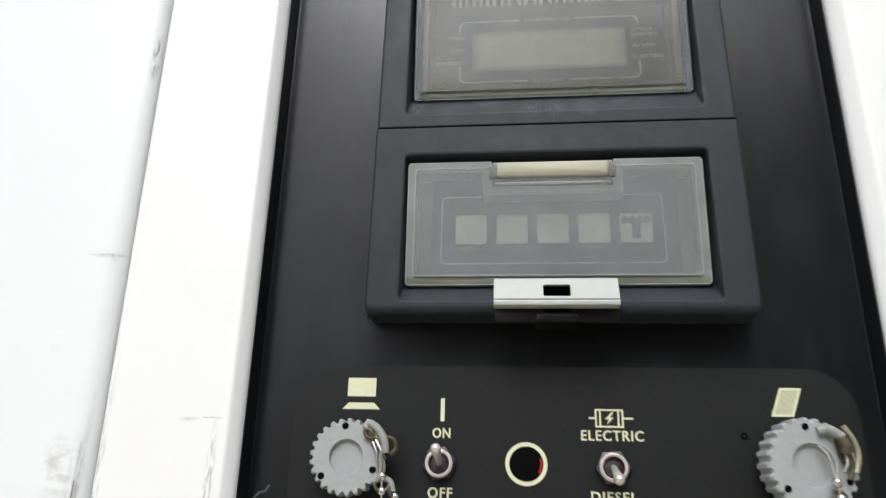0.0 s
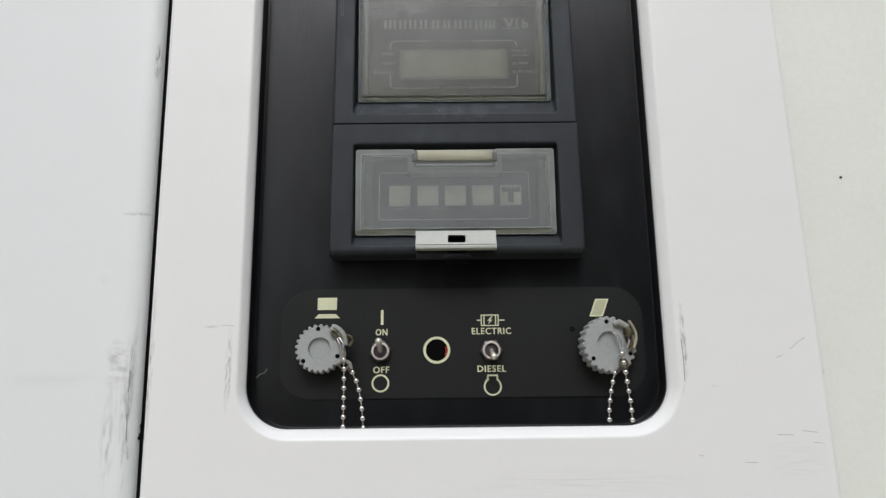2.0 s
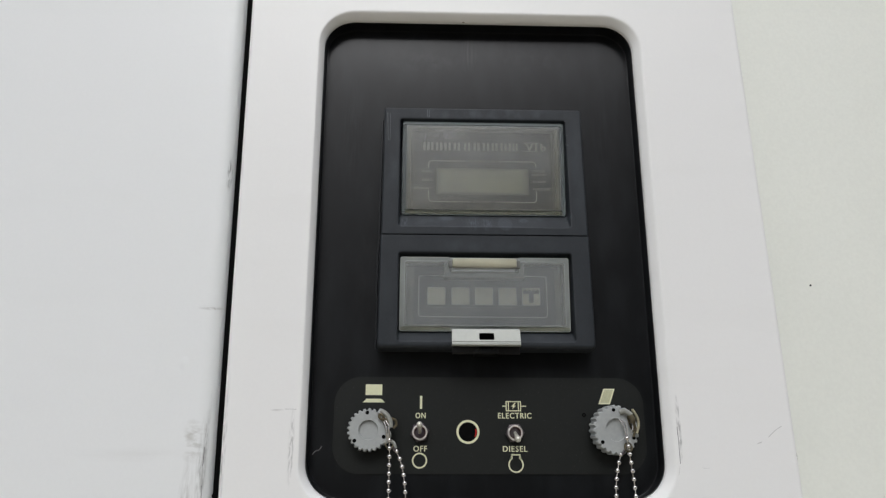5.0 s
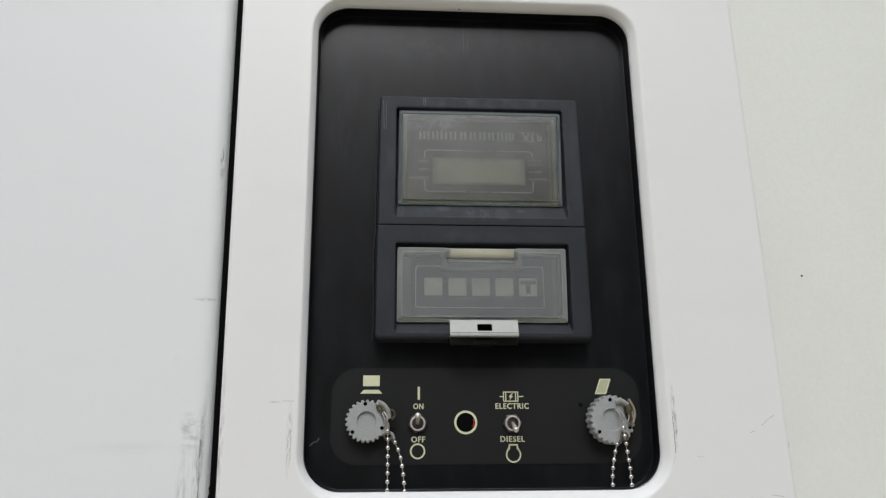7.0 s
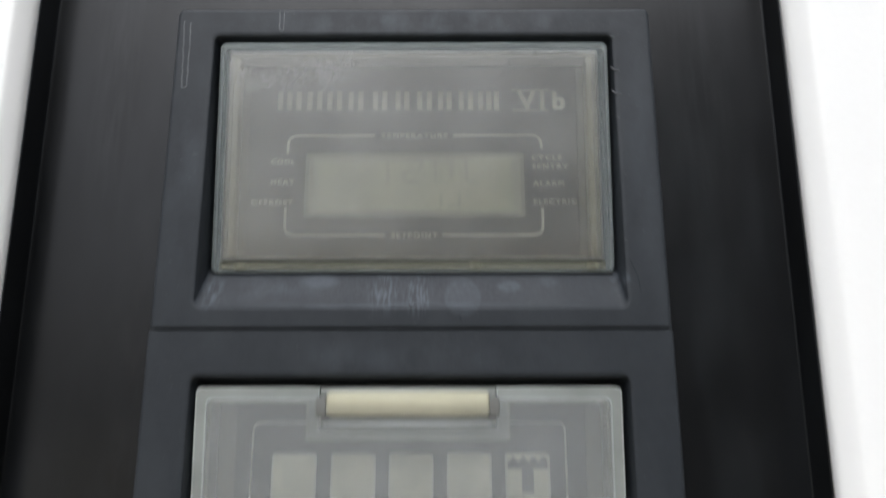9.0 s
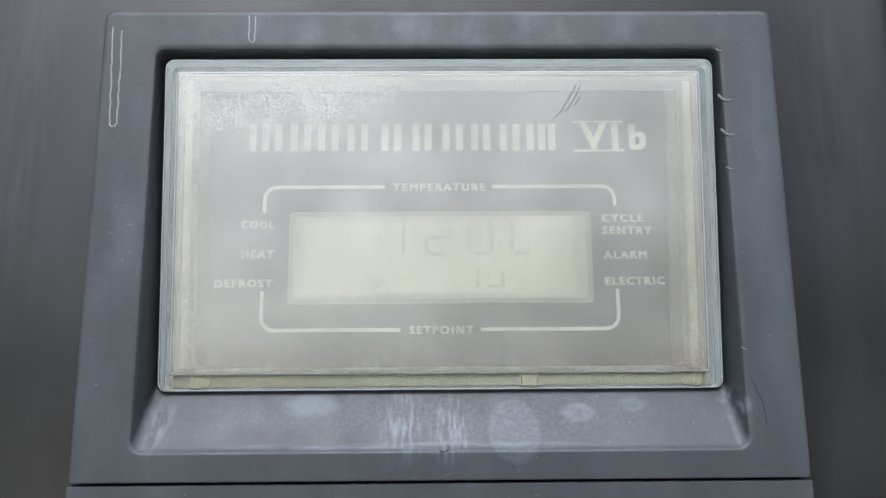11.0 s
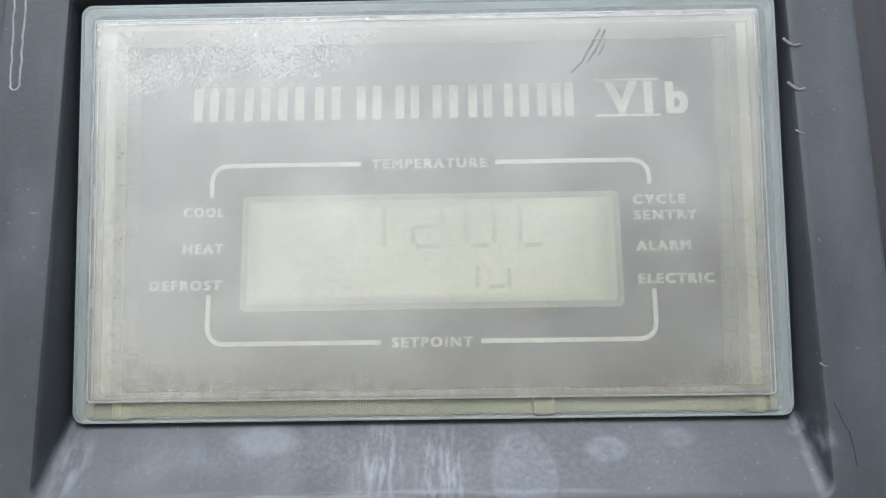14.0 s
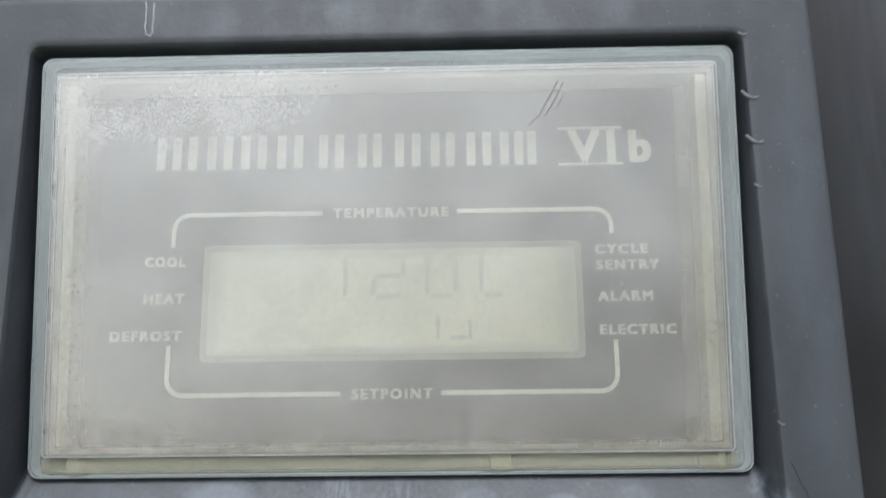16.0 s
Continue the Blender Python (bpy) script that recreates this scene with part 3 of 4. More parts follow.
# the maker's word above the window stands as a row of plain upright bars
for xl, xr in ((-43.8, -37.4), (-35.6, -28.4), (-26.4, -19.6), (-17.6, -10.2), (-8.2, 0.6), (2.4, 10.6), (12.2, 20.2), (22.2, 29.4), (31.0, 38.6), (40.4, 47.2), (48.6, 54.2)):
    for x in (xl, xr - 2.3):
        bm = bmesh.new()
        slab(bm, rrect(x, x + 2.3, 281.7, 290.7, 0.5, 3), TY + 0.06, TY - 0.06)
        part("heading_bar", bm, PRINTB, display, smooth=False)
words("V", 62.3, 70.6, 282.0, 290.7, TY, PRINTW, display, bold=0.1)
words("I", 72.3, 74.4, 282.0, 290.7, TY, PRINTW, display, bold=0.1)
words("b", 77.8, 83.5, 281.8, 290.5, TY, PRINTW, display, bold=0.12)
for name, text, xl, xr, z in (("lettering", "COOL", -45.2, -34.9, 257.8), ("lettering", "HEAT", -44.9, -34.7, 248.5), ("lettering", "DEFROST", -52.8, -34.9, 239.3),
                              ("lettering", "CYCLE", 67.8, 81.0, 259.5), ("lettering", "SENTRY", 67.9, 83.6, 255.5), ("lettering", "ALARM", 68.0, 81.6, 247.7),
                              ("lettering", "ELECTRIC", 68.1, 86.7, 239.5), ("lettering", "TEMPERATURE", 2.1, 31.5, 269.7), ("lettering", "SETPOINT", 7.3, 27.1, 224.7)):
    words(text, xl, xr, z - 1.25, z + 1.25, TY, PRINTS, display, name, bold=0.16, spacing=1.3)
for pts in ([(-38.2, 261.5)] + arc(-34.2, 265.8, 4, 180, 90)[0:] + [(-0.5, 269.8)], [(33.6, 269.8)] + arc(68.2, 265.8, 4, 90, 0) + [(72.2, 263.5)],
            [(-38.0, 237.0)] + arc(-34.0, 228.8, 4, 180, 270) + [(4.7, 224.8)], [(29.1, 224.8)] + arc(67.8, 228.8, 4, 270, 360) + [(71.8, 237.0)]):
    bm = bmesh.new()
    stroke(bm, pts, 1.1, TY)
    part("bracket_line", bm, PRINTW, display, smooth=False)
for z in (291.2, 281.6):
    bm = bmesh.new()
    box(bm, 59.8, 76.2, z - 0.3, z + 0.3, TY + 0.06, TY - 0.06)
    part("numeral_bar", bm, PRINTW, display, smooth=False)


def lid_outline(xl, xr, zb, zt, notch=None):
    pts = rrect(xl, xr, zb, zt, 2.0, 4)
    if notch:
        a, b, c = notch
        pts = pts[:5] + [(b, zt), (b, c), (a, c), (a, zt)] + pts[5:]
    return pts


def lean(bm, zc, k=-0.092):
    """Leans a lid outward at its top."""
    for v in bm.verts:
        v.co.y += k * (v.co.z - Z0 - zc / 1000)
    return bm


bm = bmesh.new()
slab(bm, rrect(-60.3, 93.9, 212, 299.6, 0.8, 4), -16.6, -18.6, 0.5)
lid = part("lid", lean(bm, 255.6), LID, display, "clear yellowed plastic lid, hazy and dusty", smooth=False)
bm = bmesh.new()
hollow(bm, rrect(-64.3, 98.5, 207.2, 304.0, 2.5, 4), rrect(-60.4, 94.0, 211.9, 299.7, 0.8, 4), -12.5, -17.0)
part("lid_rim", lean(bm, 255.6), RIM, lid, "greenish clear rim")
bm = bmesh.new()
hollow(bm, rrect(-60.2, 93.8, 212.1, 299.5, 0.8, 4), rrect(-58.8, 92.4, 213.5, 298.1, 0.6, 4), -8.0, -16.5)
part("lid_side", lean(bm, 255.6), WALLP, lid, "yellowed side wall of the lid")
bm = bmesh.new()
slab(bm, rrect(-61.5, 95.2, 208.0, 211.6, 0.6, 3), -13.0, -17.3, 0.5)
part("lid_foot", lean(bm, 255.6), FOOT, lid, "yellowed bottom strip of the lid")
for x in (-53.0, 42.5, 90.0):
    bm = bmesh.new()
    slab(bm, rrect(x - 2.4, x + 2.4, 207.8, 211.8, 1.0, 3), -12.6, -17.6, 0.4)
    part("lid_pin", lean(bm, 255.6), FOOT, lid)

for xl, xr in ((-58.6, -53.4), (86.6, 92.2)):
    bm = bmesh.new()
    slab(bm, rrect(xl, xr, 213.6, 298.0, 0.5, 4), -9.0, -10.4, 0.5)
    part("lid_flange", lean(bm, 255.6), FLANGE, lid, "cloudy cream flange inside the lid")
bm = bmesh.new()
hollow(bm, rrect(-60.5, 94.1, 211.8, 299.8, 0.9, 4), rrect(-60.25, 93.85, 212.05, 299.55, 0.7, 4), -17.2, -18.7)
part("lid_edge", lean(bm, 255.6), EDGE, lid, "pale polished edge")
bm = bmesh.new()
hollow(bm, rrect(-64.45, 98.65, 207.05, 304.15, 2.6, 4), rrect(-64.1, 98.3, 207.4, 303.8, 2.3, 4), -16.2, -17.1)
part("lid_edge", lean(bm, 255.6), RIM, lid, "pale polished edge")
for xl, xr in ((-58.7, -56.2), (89.6, 92.3)):
    bm = bmesh.new()
    slab(bm, rrect(xl, xr, 213.7, 297.9, 0.5, 4), -10.8, -16.4, 0.4)
    part("lid_bead", lean(bm, 255.6), BEAD, lid, "cream inner bead along the lid side")
for x, step, seed in ((87.9, 3.4, 3), (-54.6, 4.1, 4)):
    rnd = random.Random(seed)
    bm = bmesh.new()
    box(bm, x - 1.3, x - 1.1, 214.0, 292.0, -10.5, -10.65)
    z = 215.0
    while z < 284:
        box(bm, x - 1.1, x - 1.1 + rnd.uniform(0.6, 2.0), z, z + rnd.uniform(0.25, 0.6), -10.5, -10.65)
        z += step * rnd.uniform(0.6, 1.3)
    tagged(part("flange_ticks", lean(bm, 255.6), LIDSCRATCH, lid, "dark moulding ticks along the flange", smooth=False), kind="stuff")
for pts in ([(53.2, 288.4), (55.9, 293.2)], [(54.3, 287.8), (56.9, 292.0)], [(55.9, 290.0), (58.6, 295.4)], [(50.4, 285.4), (52.2, 287.2)], [(55.0, 291.2), (57.4, 295.8)], [(56.8, 289.4), (58.4, 292.0)], [(52.2, 287.0), (53.6, 288.6)]):
    bm = bmesh.new()
    stroke(bm, pts, 0.3, -18.62, 0.1)
    part("lid_scratch", lean(bm, 255.6), LIDSCRATCH, lid, "dark scratch on the lid", smooth=False)


def flecks(name, mat, count, seed, where, size, y, zc, parent, label):
    """Many tiny uneven specks lying on a leaning lid; where(rnd) gives each one's place."""
    rnd = random.Random(seed)
    verts, faces = [], []
    for _ in range(count):
        x, z = where(rnd)
        r = size * rnd.uniform(0.4, 1.0) ** 1.5
        turn, long_ = rnd.uniform(0, math.pi), rnd.uniform(1.0, 2.4)
        first = len(verts)
        for i in range(5):
            q = 2 * math.pi * i / 5
            u, v = r * long_ * math.cos(q) * rnd.uniform(0.7, 1.2), r * math.sin(q) * rnd.uniform(0.7, 1.2)
            verts.append(place(x + u * math.cos(turn) - v * math.sin(turn), y, z + u * math.sin(turn) + v * math.cos(turn)))
        verts.append(place(x, y - 0.08, z))
        faces += [(first + i, first + (i + 1) % 5, first + 5) for i in range(5)]
    me = bpy.data.meshes.new(name)
    me.from_pydata(verts, [], faces)
    bm = bmesh.new()
    bm.from_mesh(me)
    bpy.data.meshes.remove(me)
    ob = part(name, lean(bm, zc), mat, parent, label, smooth=False)
    return tagged(ob, label, kind="stuff")


def at_rim(rnd):
    """Places where grime gathers: the foot and the sides of the lid."""
    pick = rnd.random()
    if pick < 0.5:
        return rnd.uniform(-58.5, 92.0), 213.2 + 9.0 * rnd.random() ** 3
    if pick < 0.8:
        return -56.5 + 8.0 * rnd.random() ** 1.6, 213.5 + 66.0 * rnd.random() ** 1.4
    return 91.0 - 10.0 * rnd.random() ** 1.6, 213.5 + 66.0 * rnd.random() ** 1.6


def low_down(rnd):
    return rnd.uniform(-57.0, 91.0), 213.5 + 70.0 * rnd.random() ** 1.7


def patch(rnd):
    return rnd.gauss(37.0, 2.6), rnd.gauss(229.4, 1.3)


flecks("grime", GRIME, 1500, 5, at_rim, 0.2, -18.62, 255.6, lid, "brown grime caught along the lid edges")
flecks("grime", GRIME, 900, 6, low_down, 0.14, -18.62, 255.6, lid, "fine brown grime over the lid")
flecks("grime", GRIME, 60, 7, patch, 0.18, -18.62, 255.6, lid, "dark patch of dirt")
flecks("dust", DUST, 45, 8, lambda rnd: (rnd.uniform(-58.5, 92.5), rnd.uniform(213.5, 298.5)), 0.17, -18.64, 255.6, lid, "white dust specks on the lid")
flecks("dust", DUST, 90, 9, at_rim, 0.14, -18.66, 255.6, lid, "pale crumbs along the lid edges")

# ---- keypad module ----
keypad = thing("keypad_module", "charcoal plastic keypad module with five keys under a clear latched lid", "keypad")
bm = bmesh.new()
housing(bm, -84.3, 118.0, 73, 182.7, -66, 99.6, 79.7, 165, -65.2, 98.6, 90.4, 163.5, -11.0, 0.3, 3.6, (0.7, 4.2), (2.6, 3.0))
part("housing", bm, GUNMETAL, keypad)
bm = bmesh.new()
slab(bm, rrect(-65.4, 98.7, 89, 164, 2), 0, -1.5)
part("face_plate", bm, FACE, keypad, "dark printed face plate")
bm = bmesh.new()
out = rrect(-46.9, 78.2, 106.5, 148.1, 3.2, 5)
inn = rrect(-46.2, 77.5, 107.2, 147.4, 2.6, 5)
hollow(bm, out, inn, -1.4, -1.62)
part("border_line", bm, PRINTW, keypad, smooth=False)
for i, cx in enumerate((-29.5, -6.2, 16.6, 39.5, 62.5)):
    bm = bmesh.new()
    slab(bm, rrect(cx - 8.6, cx + 8.6, 118.6, 135.8, 1.2, 3), -1.4, -2.2, 0.3)
    key = part("key", bm, KEY, keypad, "pale beige membrane key")
    bm = bmesh.new()
    hollow(bm, rrect(cx - 8.8, cx + 8.8, 118.4, 136.0, 1.3, 3), rrect(cx - 7.9, cx + 7.9, 119.3, 135.1, 0.9, 3), -2.1, -2.45)
    part("key_rim", bm, PRINTW, key, "raised pale rim")
    if i == 4:
        bm = bmesh.new()
        box(bm, cx - 8.7, cx + 8.7, 130.0, 132.6, -2.1, -2.3)
        box(bm, cx - 2.3, cx + 2.3, 121.0, 130.0, -2.1, -2.3)
        for k in range(4):
            slab(bm, [(cx - 7.6 + 4 * k, 132.6), (cx - 5.6 + 4 * k, 134.8), (cx - 3.6 + 4 * k, 132.6)], -2.1, -2.3)
        part("key_mark", bm, FACE, key, smooth=False)
for xl, xr in ((-36, -24), (-5, 9), (34, 45), (73, 74.5)):
    bm = bmesh.new()
    box(bm, xl, xr, 115.2, 116.8, -1.4, -1.6)
    part("caption_bar", bm, CAPTION, keypad, smooth=False)
bm = bmesh.new()
slab(bm, lid_outline(-60.0, 92.6, 95.2, 156.8), -16.6, -18.4)
klid = part("lid", lean(bm, 125.8, -0.081), KLID, keypad, "clear hazy plastic lid with a hinge notch", smooth=False)
bm = bmesh.new()
hollow(bm, lid_outline(-64.2, 96.8, 90.6, 161.0, (-17.5, 49.5, 146.0)), lid_outline(-60.1, 92.7, 95.1, 156.9, (-21.5, 53.5, 142.5)), -12.8, -17.0)
part("lid_rim", lean(bm, 125.8, -0.081), KRIM, klid, "greenish clear rim")
bm = bmesh.new()
hollow(bm, lid_outline(-59.9, 92.5, 95.3, 156.7, (-21.0, 53.0, 143.0)), lid_outline(-58.5, 91.1, 96.7, 155.3, (-22.4, 54.4, 141.6)), -6.0, -16.5)
part("lid_side", lean(bm, 125.8, -0.081), WALLP, klid)
for xl, xr in ((-58.3, -51.4), (84.6, 90.9)):
    bm = bmesh.new()
    slab(bm, rrect(xl, xr, 97.0, 154.0, 1.5, 4), -7.0, -8.2, 0.5)
    part("lid_flange", lean(bm, 125.8, -0.081), FLANGE, klid, "cloudy flange inside the lid")
for xl, xr in ((-63.6, -16.4), (48.0, 96.2)):
    bm = bmesh.new()
    slab(bm, rrect(xl, xr, 90.9, 94.6, 0.6, 3), -12.9, -17.3, 0.5)
    part("lid_foot", lean(bm, 125.8, -0.081), FOOT, klid, "yellowed bottom strip of the lid")
bm = bmesh.new()
slab(bm, rrect(-14.8, 46.8, 150.6, 159.6, 1.8, 4), -17.2, -19.8, 1.2)
part("hinge_bar", lean(bm, 125.8, -0.081), HINGE, klid, "yellowed hinge bar")
bm = bmesh.new()
box(bm, -17.2, 49.2, 157.6, 161.0, -13.6, -19.4, 0.6)
part("hinge_rail", bm, KRIM, klid, "clear rail along the top of the hinge")
bm = bmesh.new()
box(bm, -15.0, 47.0, 148.8, 153.2, -6.0, -8.0, 0.6)
part("hinge_back", bm, WALLP, klid, "cloudy strip behind the hinge pin")
for outer, inner, y0, y1 in ((lid_outline(-64.35, 96.95, 90.45, 161.15, (-17.5, 49.5, 146.0)), lid_outline(-63.9, 96.5, 90.9, 160.7, (-18.0, 50.0, 145.6)), -16.3, -17.15),
                             (lid_outline(-60.2, 92.8, 95.0, 157.0), lid_outline(-59.8, 92.4, 95.4, 156.6), -17.4, -18.5)):
    bm = bmesh.new()
    hollow(bm, outer, inner, y0, y1)
    part("lid_edge", lean(bm, 125.8, -0.081), KEDGE, klid, "pale polished edge")
bm = bmesh.new()
box(bm, -15.2, 47.2, 146.4, 147.8, -17.6, -19.2, 0.4)
part("hinge_lip", lean(bm, 125.8, -0.081), EDGE, klid, "pale lip under the hinge bar")
bm = bmesh.new()
tube(bm, [(-14.0, -19.2, 155.4), (46.0, -19.2, 155.4)], 2.0, 16)
part("hinge_pin", bm, PINM, klid, "cream hinge pin inside the bar")
for x in (-16.6, 48.6):
    bm = bmesh.new()
    slab(bm, rrect(x - 1.9, x + 1.9, 150.2, 157.6, 1.2, 4), -17.4, -18.9, 0.4)
    part("hinge_knuckle", lean(bm, 125.8, -0.081), KNUCKLE, klid, "grey pocket at the end of the hinge bar")
# latch tab: a sloped plate with a slot, and a return under it
hole_pts = rrect(9.4, 23.2, 79.8, 86.6, 1.2, 3)
bm = bmesh.new()
hollow(bm, rrect(-15.6, 47.2, 76.4, 90.4, 0.6, 3), hole_pts, -22.6, -25.4)
for v in bm.verts:
    v.co.y -= (Z0 + 0.0904 - v.co.z) * 0.38
latch = part("latch", bm, LATCH, klid, "cream plastic latch tab with a slot")
bm = bmesh.new()
box(bm, -15.6, 47.2, 74.6, 76.2, -23, -31.2, 0.5)
part("latch_lip", bm, LATCH, latch)
bm = bmesh.new()
box(bm, -15.4, 47.0, 77.7, 78.3, -28.5, -30.4, 0.0)
part("latch_groove", bm, GROOVE, latch, "dark groove above the lip")
bm = bmesh.new()
box(bm, -15.2, 46.8, 67.6, 74.5, -22.7, -25.0, 0.4)
part("latch_return", bm, RETURN, latch, "dark grey return below the latch lip")
bm = bmesh.new()
box(bm, 9.6, 23.0, 72.4, 74.4, -24.9, -25.1)
part("return_slot", bm, HOLE, latch)
bm = bmesh.new()
slab(bm, [(24.6, 72.2), (8.0, 72.2), (5.6, 70.8), (5.6, 68.2), (27.2, 68.2), (27.2, 70.8)], -4, -26.0, 0.6)
part("latch_catch", bm, BLACK, keypad, "dark catch under the latch")
bm = bmesh.new()
box(bm, 7.5, 25.1, 77.5, 88.0, -20.5, -22.0, 0.3)
part("slot_back", bm, HOLE, latch, "black gap behind the slot")


def wobble(pts, k, seed):
    rnd = random.Random(seed)
    return [(x + rnd.uniform(-k, k), z + rnd.uniform(-k, k)) for x, z in pts]


def between(p, q, n):
    return [(p[0] + (q[0] - p[0]) * i / n, p[1] + (q[1] - p[1]) * i / n) for i in range(n + 1)]


# dried drips, nicks and hairlines on the display housing
for seed, pts in enumerate((between((-80.4, 314), (-79.2, 284), 14) + arc(-78.1, 284.2, 1.1, 180, 360, 6) + between((-77.0, 284), (-77.6, 313), 14),
                            between((-40.0, 317.6), (-39.8, 310), 5) + arc(-38.9, 310, 0.9, 180, 360, 5) + between((-38.0, 310), (-38.0, 317.6), 5))):
    bm = bmesh.new()
    tube(bm, [(x, -22.5, z) for x, z in wobble(pts, 0.2, seed)], 0.24, 5)
    part("dried_drip", bm, PALE, display, "pale dried drip line")
for x, z, s in ((101.3, 291.0, 1.1), (101.4, 280.3, 1.1), (101.2, 269.8, 0.5), (101.2, 218.0, 0.4), (100.6, 306.6, 0.7)):
    bm = bmesh.new()
    tube(bm, [(x - 1.6 * s, -21.9, z + 1.5 * s), (x - 0.5 * s, -22.3, z + 0.1), (x + 0.4 * s, -22.45, z - 0.4 * s), (x + 1.6 * s, -22.4, z - 0.2 * s)], 0.36 * s, 6)
    part("nick", bm, NICK, display, "pale nick in the recess edge")
bm = bmesh.new()
tube(bm, [(x, -22.6, z) for x, z in arc(17.4, 192.2, 1.1, 150, 390, 9)], 0.22, 6)
part("moulding_nub", bm, NICK, display)
for pts in (between((102.4, 210.2), (104.8, 204.2), 5) + [(105.4, 201.0), (105.8, 197.5)], [(34.6, 188.4), (36.0, 187.6), (36.4, 186.2)]):
    bm = bmesh.new()
    stroke(bm, wobble(pts, 0.16, 3), 0.14, -22.5, 0.06)
    part("hairline", bm, CRACK, display, "dark hairline scratch", smooth=False)

# scratches and scuffs in the paint
for seed, (pts, w, mat) in enumerate((([(266.7, -4.8), (273, 0.6), (279.8, 4.6)], 0.7, SMUDGE), ([(255.9, -10.6), (260.3, -9.0)], 0.8, SMUDGE), ([(249, -66.6), (261.3, -66.9)], 0.8, SMUDGE),
                                    ([(267.8, -63.9), (279, -65.3)], 0.8, SMUDGE), ([(275.1, -72.3), (283.2, -73.0)], 0.6, SMUDGE), ([(223.5, -86), (232.6, -85.9)], 0.7, SMUDGE),
                                    ([(190.3, -80.4), (193.9, -81.1)], 0.8, SMUDGE), ([(-163.3, 18.1), (-153.4, 17.8)], 0.7, SMUDGE), ([(204.7, -31.2), (210.9, -31.2)], 0.4, SMUDGE),
                                    ([(185.4, 4), (185.6, -12), (185.2, -27.7)], 0.8, DARKSCUFF), ([(184.6, -30), (183.0, -37)], 0.4, SMUDGE),
                                    ([(-155.2, -6), (-154.6, -17)], 0.9, SMUDGE), ([(-154.4, -20), (-154.2, -32)], 0.7, SMUDGE))):
    bm = bmesh.new()
    stroke(bm, wobble(between(pts[0], pts[1], 5) + list(pts[2:]), 0.14, seed), w * 0.7, FRONT - 0.02, 0.06)
    part("scratch", bm, mat, cover, "grey scratch in the paint", smooth=False)
for seed, (pts, w, mat) in enumerate((([(-234.8, 6.0), (-234.6, -6.0)], 0.5, SMUDGE), ([(-234.6, -14), (-234.6, -30)], 0.6, DARKSCUFF), ([(-234.1, -46.3), (-232.6, -66)], 0.6, DARKSCUFF),
                                    ([(-231.5, -70), (-230.4, -79)], 1.4, SMUDGE), ([(-245.6, 112.3), (-239.5, 111.6)], 0.4, SMUDGE), ([(-239.0, 112.0), (-237.4, 110.2)], 1.1, SMUDGE))):
    bm = bmesh.new()
    stroke(bm, wobble(between(pts[0], pts[1], 7), 0.22, seed + 40), w, -9.92, 0.08)
    part("scuff", bm, mat, door, "grey scuff in the paint", smooth=False)
for seed, (x, z, w, h) in enumerate(((-224.0, -55, 1.6, 4.4), (-224.3, -63, 2.2, 3.2), (-222.8, -75, 1.5, 4.0))):
    rnd = random.Random(seed + 70)
    outline = [(x + w * rnd.uniform(0.35, 1.2) * math.cos(2 * math.pi * i / 20), z + h * rnd.uniform(0.6, 1.2) * math.sin(2 * math.pi * i / 20)) for i in range(20)]
    bm = bmesh.new()
    slab(bm, outline, 0.0, -5.4, 0.4)
    part("paint_chip", bm, HOLE, door, "dark chipped spot at the door edge")
bm = bmesh.new()
lathe(bm, [(5.5, -0.05), (4.2, 0.06), (2.6, 0.3), (1.2, 0.5), (0.3, 0.55)], 20, Matrix.Translation((-261.0, -9.9, 59.5)) @ Matrix.Diagonal((1, 1, 1.4, 1)))
part("dent", bm, DOORW, door, "small round dent in the door skin")
bm = bmesh.new()
stroke(bm, [(-140.9, -20.2), (-138.0, -17.2), (-134.6, -16.2), (-132.7, -13.1)], 1.0, -0.03, 0.06)
part("scratch", bm, LIDSCRATCH, cover, "grey crescent scratch on the tray", smooth=False)

# ---- control plate ----
plate = thing("control_plate", "black control plate with cream printed symbols and words", "control panel")
bm = bmesh.new()
slab(bm, rrect(-122.9, 163.8, -36.8, 49.4, 24, 10), 0.5, -0.8, 0.3)
part("plate", bm, PLATE, plate)
PY = -0.88


def printed(shape, name="symbol", label=""):
    bm = bmesh.new()
    shape(bm)
    return part(name, bm, PRINT, plate, label, smooth=False)


def flat(pts):
    return lambda bm: slab(bm, pts, PY + 0.06, PY - 0.06)


printed(flat([(-79.3, 42.5), (-94.6, 42.5), (-94.6, 32.7), (-79.3, 32.7)]), "screen_symbol")
printed(flat([(-80.0, 29.4), (-93.6, 29.4), (-96.9, 26.0), (-76.6, 26.0)]), "keyboard_symbol")
printed(flat([(-42.1, 32.2), (-44.2, 32.2), (-44.2, 20.4), (-42.1, 20.4)]), "on_symbol")
printed(lambda bm: ring(bm, -44.0, -25.2, 6.9, 5.5, PY + 0.06, PY - 0.06), "off_symbol")
printed(flat([(137.9, 39.5), (127.3, 39.5), (121.7, 25.3), (132.5, 25.3)]), "sheet_symbol")
bm = bmesh.new()
slab(bm, [(136.2, 38.4), (128.1, 38.4), (123.4, 26.4), (131.6, 26.4)], PY, PY - 0.1)
part("sheet_fill", bm, PRINTD, plate, smooth=False)
